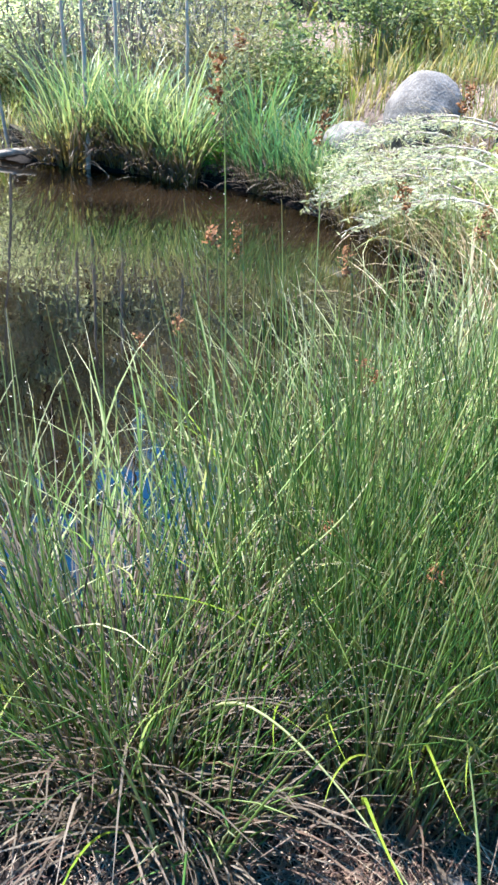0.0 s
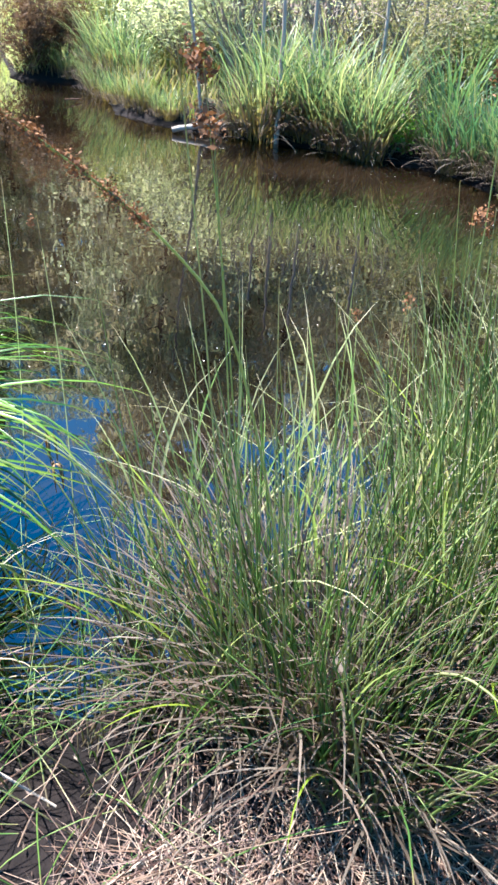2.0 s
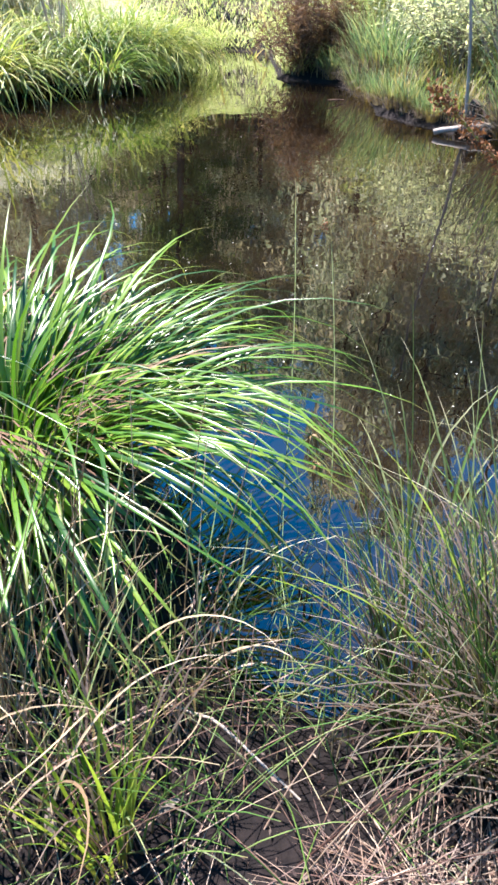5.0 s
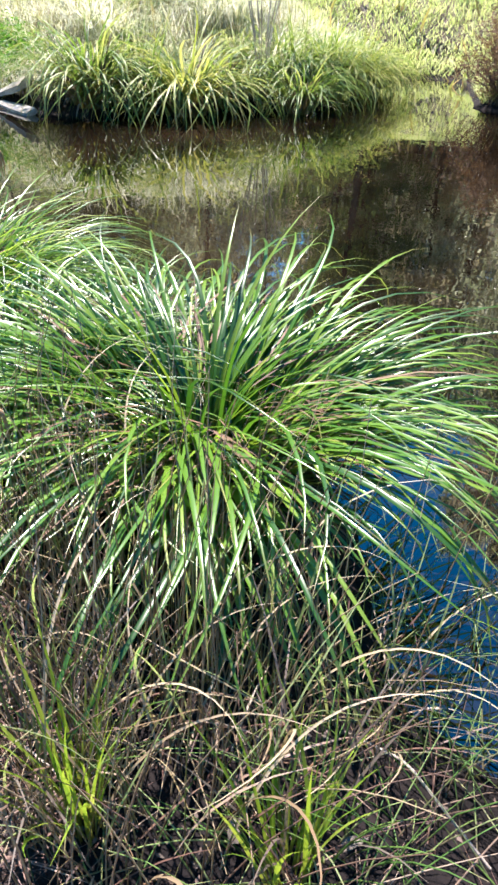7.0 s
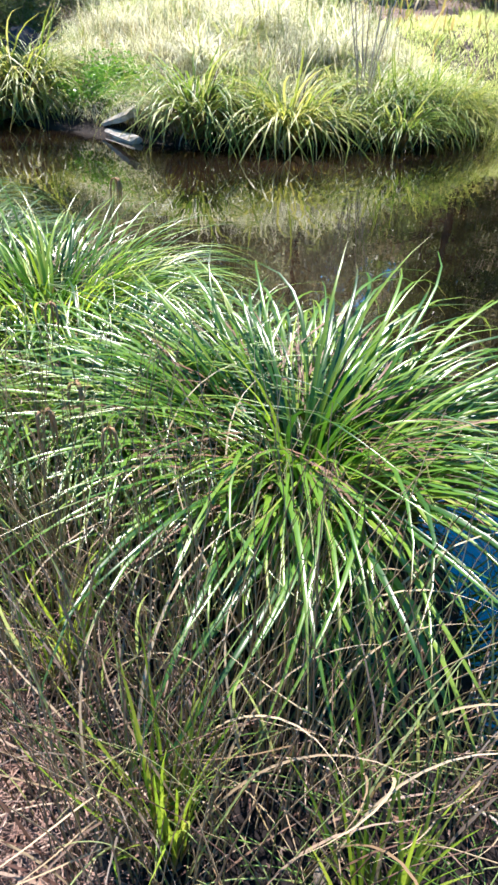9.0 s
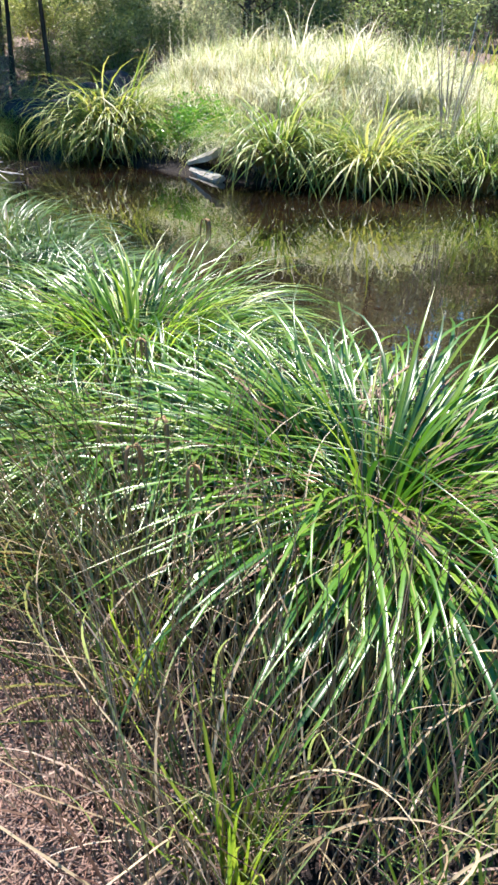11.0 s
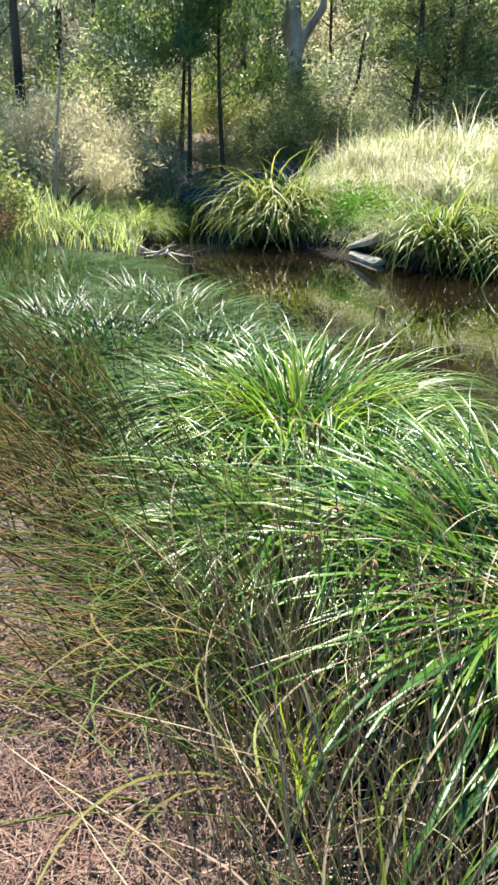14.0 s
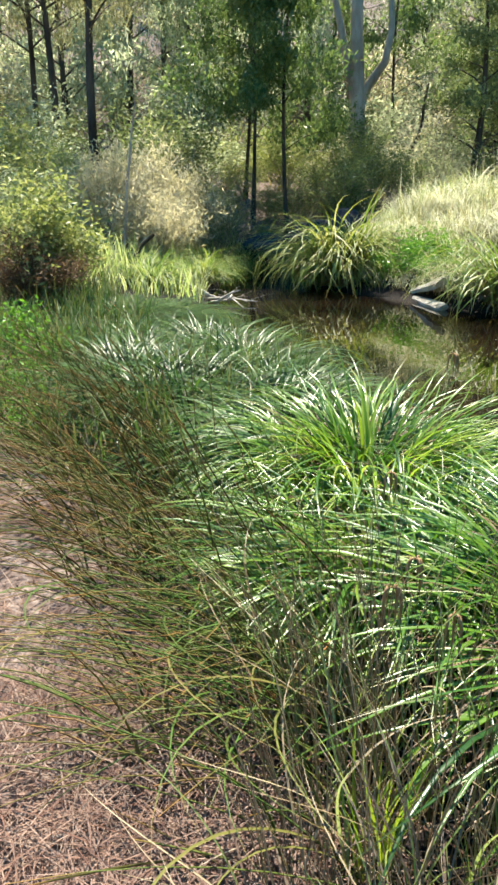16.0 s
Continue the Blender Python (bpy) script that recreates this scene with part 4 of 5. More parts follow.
def meadow(name, n, keep, xs, ys, length, width, mat, label, bend=.7, lean=.15, seg=4):
    pts = np.stack([rng.uniform(*xs, n * 5), rng.uniform(*ys, n * 5)], -1)
    pts = pts[keep(pts[:, 0], pts[:, 1])][:n]
    m = len(pts)
    lumps = .75 + .3 * wave(pts[:, 0], pts[:, 1], .45, 3)
    base = np.stack([pts[:, 0], pts[:, 1], ground_z(pts[:, 0], pts[:, 1]) - .02], -1)
    v, f, u = blade_arrays(base, rng.uniform(0, 6.3, m), np.abs(rng.normal(lean, .15, m)), np.abs(rng.normal(bend, .4, m)),
                           length * np.clip(lumps, .3, 1.3) * rng.uniform(.4, 1.2, m), width * rng.uniform(.6, 1.4, m), seg, 0)
    ob = new(name, mesh_from(name, v, f, M[mat], u))
    return tagged(ob, label, "grass", kind="stuff")


tuft_pale = [sedge_mesh(150, .2, 1.15, .015, 7, .25, 1.15, m, .1) for m in ("meadow", "meadow", "pale_blade")]
i = 0
while i < 54:
    x, y = rng.uniform(-16, -9.9), rng.uniform(5.8, 12.5)
    if shore_distance(x, y) < .6 or math.hypot(x + 13.0, y - 6.2) < 1.2:
        continue
    e = thing("meadow_tuft", "pale dry grass tuft in the island's meadow", "grass", "meadow tufts")
    e.matrix_basis = place(x, y, gz(x, y) - .03, rng.uniform(0, 360), rng.uniform(.75, 1.25), rng.uniform(.8, 1.2))
    tagged(part("foliage", tuft_pale[i % 3], e), kind="stuff")
    scatter_parts("blade", FAR_LONG, e, 2, .12)
    i += 1
away = lambda x, y: np.hypot(x + 1, y)
isle = lambda x, y: (shore_distance(x, y) > .25) & (y > 4.6 + .0 * x)
meadow("meadow_grass", 30000, isle, (-17.5, -9.5), (5, 14), .85, .0095, "meadow", "pale sunlit dry meadow grass on the island", 1.5, .45, 4)
meadow("meadow_grass", 1300, isle, (-16.5, -9.8), (6.3, 13), 1.25, .008, "meadow", "tall pale seed stems over the island's meadow", .5, .12, 4)
meadow("meadow_grass", 4000, isle, (-16.5, -9.8), (5.6, 13), .95, .011, "bank", "green and brown blades among the island's meadow", .9, .25, 4)
meadow("meadow_grass", 60000, lambda x, y: (shore_distance(x, y) > .1) & (away(x, y) > 14), (-16, -6.4), (12, 24), .34, .02, "lawn", "bright sunlit pasture grass behind the pond", .6, .6, 2)
meadow("bank_grass", 14000, lambda x, y: (shore_distance(x, y) > .1) & (y > 8), (-8, 3.5), (8.2, 15), .6, .018, "bank", "green and dry grass on the far bank")
meadow("bank_grass", 9000, lambda x, y: (shore_distance(x, y) > .1), (.2, 4), (2, 9), .5, .011, "bank", "green and dry grass on the pond's bank")
meadow("bank_grass", 9000, lambda x, y: (shore_distance(x, y) > .15) & (y < 3.2) & ~((x < -8) & (y > .6)) & (y > -.3 + np.clip((x + 4) * .35, -2.6, 0)), (-14, -4.4), (-2.9, 3), .6, .013, "bank_green", "long green grass beside the pond")
# grass beside the channel takes its sunlit look from the bright pasture colour
meadow("bank_grass", 9000, lambda x, y: (shore_distance(x, y) > .1) & (y < 5), (-22, -12), (-3, 4.5), .7, .018, "lawn", "bright sunlit yellow grass beside the channel")
meadow("reed_edge", 2500, lambda x, y: (shore_distance(x, y) > -.5) & (shore_distance(x, y) < .4), (-20, -15.4), (2.6, 6.2), .4, .014, "sedge_sun", "fresh green water grass at the channel's end", .3, .1)
meadow("forest_grass", 14000, lambda x, y: (away(x, y) > 17) & (away(x, y) < 48) & (y > -18), (-48, 22), (-12, 48), .9, .06, "bank", "rough undergrowth grass under the trees", .9, .4)
# ---- trees ----
def limb_line(p0, a, L, up, sag, n=6, wob=.04):
    q = np.linspace(0, 1, n)
    return p0 + np.stack([np.cos(a) * L * q, np.sin(a) * L * q, L * (up * q - sag * q ** 2)], -1) + rng.normal(0, wob * L, (n, 3)) * q[:, None]


def tree_meshes(height, radius, lean, crown_from, crown_r, leaves, size, bark, leaf, droop, limbs=24, slim=.32, forks=()):
    t = np.linspace(0, 1, 14)
    ph = rng.uniform(0, 6)
    pts = np.stack([lean * t ** 1.5 + .012 * height * np.sin(t * 6 + ph), .01 * height * np.sin(t * 5 + 1 + ph), height * t], -1)
    pieces = [tube_arrays(pts, radius * (1 - .88 * t) * (1 + .6 * np.exp(-t * 20)), 9, .04)]
    centres = []
    for i in range(limbs):
        h = crown_from + (1 - crown_from) * (i + rng.uniform(0, 1)) / limbs
        p0 = np.array([np.interp(h, t, pts[:, j]) for j in range(3)])
        a = i * 2.4 + rng.normal(0, .5)
        rel = (h - crown_from) / (1 - crown_from)
        L = crown_r * (1.05 - .65 * rel) * rng.uniform(.55, 1.15)
        line = limb_line(p0, a, L, .7, .35)
        pieces.append(tube_arrays(line, radius * .3 * (1 - .6 * rel) * (1 - .85 * np.linspace(0, 1, 6)), 5))
        for w in (.45, .7, .9, 1.05):
            c = p0 + (line[-1] - p0) * w + rng.normal(0, .1 * L, 3)
            m = max(4, int(leaves / (limbs * 4) * rng.uniform(.4, 1.6)))
            centres.append(c + rng.normal(0, 1, (m, 3)) * np.array([.13, .13, .11]) * (L * .5 + crown_r * .35))
    for line, r0, r1 in forks:
        line = np.array(line, float)
        pieces.append(tube_arrays(line, np.linspace(r0, r1, len(line)), 8, .03))
    wood = merge(pieces)
    crown = leaf_arrays(np.concatenate(centres), size, droop, slim)
    return (mesh_from("trunk", wood[0], wood[1], M[bark], wood[2], True), mesh_from("crown", crown[0], crown[1], M[leaf], crown[2]))


def tree(meshes, x, y, label, turn=0.0, scale=1.0, tall=1.0, name="gum_tree", drop=.1):
    e = thing(name, label, "tree", "trees")
    e.matrix_basis = place(x, y, gz(x, y) - drop, turn, scale, tall)
    part("trunk", meshes[0], e)
    tagged(part("crown", meshes[1], e), kind="stuff")
    return e


slim = [tree_meshes(11, .058, .35, .19, 2.1, 15000, .165, "bark_dark", "leaf_dark", .9) for _ in range(2)]
slim.append(tree_meshes(12, .11, -.3, .3, 2.4, 15000, .16, "bark_dark", "leaf_olive", 1.1, 30, .16))
bushy = [tree_meshes(8, .13, .2, .12, 2.3, 14000, .15, "bark_dark", "leaf_mid", .5, 30) for _ in range(2)]
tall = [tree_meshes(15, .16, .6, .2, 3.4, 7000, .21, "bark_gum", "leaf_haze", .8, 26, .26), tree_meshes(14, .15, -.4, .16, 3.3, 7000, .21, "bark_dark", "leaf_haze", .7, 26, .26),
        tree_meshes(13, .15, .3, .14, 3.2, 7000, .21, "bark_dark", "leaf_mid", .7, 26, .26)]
SLIM = "slender dark-barked tree with fine hanging foliage"
tree(slim[0], -19.7, 5.9, SLIM, 20, 1.0)
tree(slim[1], -20.4, 5.15, SLIM, 140, .95)
tree(slim[0], -21.9, 5.5, SLIM, 250, .9)
tree(slim[2], -19.65, 1.2, "tall dark tree with thin drooping needle foliage", 30, 1.05)
tree(slim[2], -24.7, .3, "tall dark tree with thin drooping needle foliage", 170, 1.1)
tree(slim[2], -25.7, -.3, "tall dark tree with thin drooping needle foliage", 290, 1.0)
tree(slim[1], -27.7, 12.7, SLIM, 60, 1.2)
tree(bushy[0], -19.5, 11.2, "bushy green tree standing behind the island", 0, .85)
tree(bushy[1], -20.5, 12.8, "bushy green tree standing behind the island", 100, .9)
tree(bushy[1], -22.0, 14.5, "bushy green tree standing behind the island", 200, 1.0)
gum = tree_meshes(13, .30, .3, .5, 3.4, 14000, .17, "bark_gum", "leaf_olive", .9, 22, .25,
                  [([(0, 0, 2.0), (.15, .2, 2.9), (.45, .7, 3.7), (.5, .85, 4.6), (.4, .8, 6.0), (.6, 1.3, 8.0)], .17, .06),
                   ([(0, 0, 2.2), (-.1, -.25, 3.4), (-.3, -.6, 5.0), (-.7, -1.2, 7.5)], .2, .07)])
tree(gum, -24.6, 9.9, "large pale smooth-barked gum tree with forked limbs", 0, 1.0)
WOOD = "forest gum tree on the slope behind"
for i in range(36):
    yaw = -26 + i * 3.7 + rng.normal(0, 1.2)
    d = (27, 33, 40)[i % 3] + rng.uniform(-2.5, 2.5)
    if 12 < yaw < 112 and d < 37:
        d = rng.uniform(34, 44)
    x, y = -1 - d * math.sin(radians(yaw)), d * math.cos(radians(yaw))
    tree(tall[int(rng.integers(3))], x, y, WOOD, rng.uniform(0, 360), rng.uniform(.85, 1.2))
for i in range(48):
    yaw = -26 + i * 2.75 + rng.normal(0, 1.2)
    d = rng.uniform(44, 66)
    x, y = -1 - d * math.sin(radians(yaw)), d * math.cos(radians(yaw))
    tree(tall[i % 3], x, y, WOOD, rng.uniform(0, 360), rng.uniform(1.0, 1.4))
WALL = "leafy forest tree with a deep crown behind the pond"
# haze, grey and cream leaves put sunlit haze into these crowns' colour
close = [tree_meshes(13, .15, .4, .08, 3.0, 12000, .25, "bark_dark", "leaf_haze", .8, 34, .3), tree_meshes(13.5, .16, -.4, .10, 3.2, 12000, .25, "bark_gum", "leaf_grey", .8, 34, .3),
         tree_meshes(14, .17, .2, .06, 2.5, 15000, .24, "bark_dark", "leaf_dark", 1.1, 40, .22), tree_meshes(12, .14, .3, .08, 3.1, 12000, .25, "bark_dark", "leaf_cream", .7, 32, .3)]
for i in range(46):
    yaw = -24 + i * 3.05 + rng.normal(0, .7)
    d = rng.uniform(27, 33) if yaw < 60 else rng.uniform(29, 37)
    if 41 < yaw < 46.5:
        continue                                   # a gap between the crowns lets the sky through
    x, y = -1.5 - d * math.sin(radians(yaw)), 2 + d * math.cos(radians(yaw))
    high = 1.0 if 24 < yaw < 38 else rng.uniform(1.02, 1.25)
    if yaw > 50 and (i % 2 or 56 < yaw < 80 and i % 4):
        continue
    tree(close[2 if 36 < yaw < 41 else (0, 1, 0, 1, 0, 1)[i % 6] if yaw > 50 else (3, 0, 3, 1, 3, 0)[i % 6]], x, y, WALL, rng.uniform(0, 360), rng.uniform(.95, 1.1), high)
for yaw, d, k, high in [(11.5, 21.5, 3, 1.3), (15.5, 20.5, 0, 1.32), (19.5, 21.5, 3, 1.3), (23.0, 23.5, 0, 1.28), (-4.5, 22, 0, 1.25), (-9, 21, 2, 1.2), (38.5, 25.5, 2, .95)]:
    tree(close[k], -1.5 - d * math.sin(radians(yaw)), 2 + d * math.cos(radians(yaw)), "tall dark-leaved tree leaning over the far bank", yaw * 9, .95, high)
for i in range(30):
    yaw = -20 + i * 2.5 + rng.normal(0, .5)
    if 40 < yaw < 47:
        continue
    d = rng.uniform(37, 42)
    tree(close[(3, 0, 3)[i % 3]], -1.5 - d * math.sin(radians(yaw)), 2 + d * math.cos(radians(yaw)), WALL, rng.uniform(0, 360), 1.0, rng.uniform(.8, 1.0))
# unseen trees added behind the camera, closing off the sky there
for i in range(12):
    a = radians(118 + i * 18 + rng.normal(0, 3))
    d = rng.uniform(18, 34)
    x, y = -1 - d * math.sin(a), d * math.cos(a)
    tree(tall[i % 3], x, y, "unseen gum tree added behind the path", rng.uniform(0, 360), rng.uniform(.9, 1.1))


# ---- shrubs ----
def shrub_meshes(w, h, leaves, size, leaf, droop=0.0, slim=.35, stems=18, stem_mat="twig", spread=.08, low=.4):
    pieces, centres = [], []
    for i in range(stems):
        a, r = rng.uniform(0, 2 * math.pi), math.sqrt(rng.uniform(.02, 1))
        tip = np.array([np.cos(a) * r * w / 2, np.sin(a) * r * w / 2, h * (1.0 - .5 * r * r) * rng.uniform(.7, 1.05)])
        q = np.linspace(0, 1, 6)[:, None]
        line = tip * np.concatenate([q, q, q ** .75], 1) + rng.normal(0, .03 * h, (6, 3)) * q
        pieces.append(tube_arrays(line, .009 * h * (1 - .8 * q[:, 0]), 5))
        for k in np.linspace(low, 1.02, 6):
            c = np.array([np.interp(k, q[:, 0], line[:, j]) for j in range(3)])
            centres.append(c + rng.normal(0, 1, (max(3, int(leaves / stems / 6 * rng.uniform(.5, 1.5))), 3)) * np.array([w, w, h]) * spread)
    wood = merge(pieces)
    cr = leaf_arrays(np.concatenate(centres), size, droop, slim)
    return mesh_from("branch_frame", wood[0], wood[1], M[stem_mat], wood[2], True), mesh_from("foliage", cr[0], cr[1], M[leaf], cr[2])


def shrub(meshes, x, y, label, turn=0.0, scale=1.0, tall=1.0, drop=.05, name="shrub"):
    e = thing(name, label, "shrub", "shrubs")
    e.matrix_basis = place(x, y, gz(x, y) - drop, turn, scale, tall)
    part("branch_frame", meshes[0], e)
    tagged(part("foliage", meshes[1], e), kind="stuff")
    return e


sh_grey = [shrub_meshes(2.2, 2.3, 4000, .10, "leaf_grey", .2, .25) for _ in range(2)]
sh_dark = [shrub_meshes(2.2, 2.2, 4000, .115, "leaf_mid", .2) for _ in range(2)]
sh_light = [shrub_meshes(2.0, 1.8, 4000, .095, "leaf_light", 0, .35) for _ in range(2)]
sh_olive = [shrub_meshes(2.4, 2.6, 7000, .09, "leaf_olive", .4, .2)]
sh_cream = [shrub_meshes(2.2, 2.3, 9000, .15, "leaf_cream", -.7, .14, 26) for _ in range(2)]
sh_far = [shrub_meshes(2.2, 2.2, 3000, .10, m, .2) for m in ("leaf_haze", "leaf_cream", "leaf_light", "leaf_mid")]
bare = [shrub_meshes(1.6, 2.6, 700, .06, "leaf_grey", .2, .3, 26, "twig", .06, .5) for _ in range(2)]
brush = shrub_meshes(1.5, 1.5, 9000, .1, "brush", .3, .12, 34, "brush_wood", .07, .25)
weed = [shrub_meshes(.7, .5, 900, .05, "leaf_broad", 0, .5, 14, "twig", .1, .3) for _ in range(2)]

shrub(shrub_meshes(1.5, 1.75, 9000, .085, "leaf_light", -.4, .35, 24), -10.7, -.5, "bright green rounded shrub with reddish dead base", 0, 1.0)
shrub(brush, -10.3, -.55, "reddish dead brush round the shrub's foot", 0, .95, .75)
for x, y, k, s, l in [(-17.0, 1.7, sh_cream[1], 1.0, "tall cream feathery shrub beside the channel"), (-17.7, .1, sh_light[0], 1.0, "pale green feathery shrub beside the channel"), (-16.3, .9, sh_cream[0], .9, "pale grey-green feathery shrub beside the channel"),
                      (-15.7, 1.9, sh_cream[1], .75, "pale grey-green feathery shrub beside the channel"), (-17.2, 2.6, sh_cream[0], .9, "pale grey-green feathery shrub beside the channel"),
                      (-17.3, 3.5, sh_olive[0], .85, "dark feathery shrub beside the channel"), (-18.6, 3.0, sh_olive[0], 1.0, "dark feathery shrub beside the channel"), (-19.2, 7.4, sh_dark[0], .8, "dark shrub behind the channel"),
                      (-18.9, 8.6, sh_dark[1], .75, "dark shrub behind the channel"), (-18.8, 9.8, sh_grey[1], .8, "grey-green shrub behind the island"), (-20.6, 8.0, sh_light[1], 1.0, "sunlit shrub behind the channel"),
                      (-22, 9.0, sh_dark[0], 1.1, "dark shrub under the gum tree"), (-21.5, 3.2, sh_dark[1], 1.2, "dark shrub under the trees"), (-23, 7, sh_light[0], 1.2, "sunlit shrub under the trees"),
                      (-19.3, 5.3, sh_dark[1], .38, "low dark shrub under the trees"), (-19.5, 6.5, sh_olive[0], .4, "low dark shrub under the trees"), (-20.6, 5.8, sh_dark[0], .45, "low dark shrub under the trees"), (-20.4, 6.4, sh_dark[0], .55, "low dark shrub under the trees"), (-21.0, 7.3, sh_dark[1], .6, "low dark shrub under the trees"), (-19.9, 4.3, sh_dark[0], .55, "low dark shrub under the trees"), (-20.0, 7.2, sh_olive[0], .5, "low dark shrub under the trees"), (-12.5, -1.2, sh_light[1], .7, "pale green shrub beside the pond"), (-14.5, -1.5, sh_grey[0], .9, "grey-green shrub beside the pond"), (-19.5, -1.0, sh_light[0], 1.3, "sunlit pale green shrub"),
                      (-3.4, 11.4, sh_grey[0], 1.0, "grey-green shrub on the far bank"), (-4.3, 11.9, sh_grey[1], .9, "grey-green shrub on the far bank"), (-.6, 10.6, sh_olive[0], .9, "dark shrub on the far bank"),
                      (.2, 10.2, sh_dark[0], .75, "dark green shrub on the far bank"), (1.3, 9.9, sh_dark[1], .7, "dark green shrub behind the boulder"), (2.4, 9.4, sh_light[0], .8, "green shrub behind the boulder"), (2.0, 10.9, sh_grey[0], 1.1, "grey-green shrub behind the boulder"),
                      (-5.0, 13.0, sh_grey[0], 1.1, "grey-green shrub on the far bank"), (-6.1, 13.6, sh_light[1], 1.0, "sunlit shrub on the far bank"), (-4.0, 13.6, sh_olive[0], 1.0, "olive shrub on the far bank"),
                      (-17, 15.5, sh_dark[0], 1.2, "dark shrub behind the meadow"), (-18.5, 13.5, sh_dark[1], 1.1, "dark shrub behind the island")]:
    shrub(k, x, y, l, rng.uniform(0, 360), s)
for x, y in [(-3.2, 11.0), (-2.6, 11.3), (-2.0, 11.1), (-1.4, 11.4), (-3.9, 12.6), (-2.4, 12.6), (-1.1, 12.4)]:
    shrub(bare[int(rng.integers(2))], x, y, "thicket of bare grey stems on the far bank", rng.uniform(0, 360), rng.uniform(.85, 1.1))
shrub(brush, -7.3, 12.75, "dark brown dead brush heap at the water", 0, 1.3, .95, .3)
shrub(brush, -6.7, 12.9, "dark brown dead brush heap at the water", 90, .8, .9)
# added shrubs under the trees, sunlight put in by pale leaf colours
for i in range(16):
    yaw, d = rng.uniform(56, 82), rng.uniform(21.5, 27)
    x, y = -1 - d * math.sin(radians(yaw)), d * math.cos(radians(yaw))
    shrub(sh_far[(0, 2, 1, 2)[i % 4]], x, y, "undergrowth shrub in painted sunlit colours behind the dark rocks", rng.uniform(0, 360), rng.uniform(.6, 1.2))
for i in range(110):
    yaw = -30 + i * 1.32 + rng.normal(0, 1)
    d = rng.uniform(20, 42) if not 14 < yaw < 85 else rng.uniform(29, 52)
    x, y = -1 - d * math.sin(radians(yaw)), d * math.cos(radians(yaw))
    shrub(sh_far[i % 4], x, y, "undergrowth shrub under the forest trees", rng.uniform(0, 360), rng.uniform(1.1, 2.2))
for x, y, s in [(-13.1, 6.0, 1.4), (-12.7, 6.2, 1.2), (-13.5, 5.8, 1.1), (-12.4, 6.6, 1.2), (-13.3, 6.4, 1.5), (-12.9, 6.6, 1.3), (-.6, 8.75, 1.0), (-5.2, -.6, .7), (-6.2, -.7, .8), (-5.7, -.5, .7), (-6.9, -.5, .9), (-7.6, -.7, 1.0)]:
    shrub(weed[int(rng.integers(2))], x, y, "leafy green weed growing at the water's edge", rng.uniform(0, 360), s, name="leafy_weed")


# right bank: pale feathery branches
def feather_branch(x, y, z, turn, length, rise, label="pale feathery dry-leaved branch hanging over the bank"):
    e = thing("feathery_branch", label, "branch", "feathery branches", (x, y, z), turn)
    q = np.linspace(0, 1, 8)
    line = np.stack([length * q, .05 * np.sin(q * 4), rise * np.sin(q * 2.2) - .25 * length * q ** 2], -1)
    pieces, centres = [tube_arrays(line, .012 * (1 - .8 * q), 5)], []
    for k in np.linspace(.2, 1, 16):
        p = np.array([np.interp(k, q, line[:, j]) for j in range(3)])
        for side in (-1, 1):
            a = side * rng.uniform(.5, 1.1)
            L = length * .3 * rng.uniform(.5, 1.1)
            tw = limb_line(p, a, L, .15, .3, 5, .03)
            pieces.append(tube_arrays(tw, .003 * (1 - .7 * np.linspace(0, 1, 5)), 4))
            w = rng.uniform(.15, 1.05, 13)[:, None]
            centres.append(p + (tw[-1] - p) * w + rng.normal(0, .012, (13, 3)))
    limb, wood = pieces[0], merge(pieces[1:])
    part("stem", mesh_from("stem", limb[0], limb[1], M["twig"], limb[2], True), e)
    tagged(part("twig", mesh_from("twig", wood[0], wood[1], M["twig"], wood[2], True), e), kind="stuff")
    v, f, u = leaf_arrays(np.concatenate(centres), .065, .2, .17)
    tagged(part("foliage", mesh_from("foliage", v, f, M["leaf_pale"], u), e), kind="stuff")
    return e


for x, y, z, turn, L, rise in [(1.7, 5.3, .55, 165, 1.25, .35), (1.8, 5.0, .75, 150, 1.1, .3), (1.7, 4.6, .6, 175, 1.0, .3), (1.9, 4.4, .8, 140, 1.1, .25), (2.1, 5.6, .7, 175, 1.4, .4), (1.9, 6.6, .75, 180, 1.2, .3), (1.7, 6.9, .55, 190, 1.0, .3), (1.9, 6.2, .55, 185, 1.3, .3), (1.3, 7.2, .5, 200, .8, .25), (2.0, 5.9, .95, 165, 1.2, .25), (2.1, 6.9, .95, 178, 1.3, .2)]:
    feather_branch(x, y, z, turn, L, rise)
for x, y, s in [(1.9, 4.9, .6), (1.8, 4.0, .5), (2.2, 5.7, .7), (1.5, 3.2, .45)]:
    shrub(sh_light[0], x, y, "pale green feathery shrub on the near bank", rng.uniform(0, 360), s)


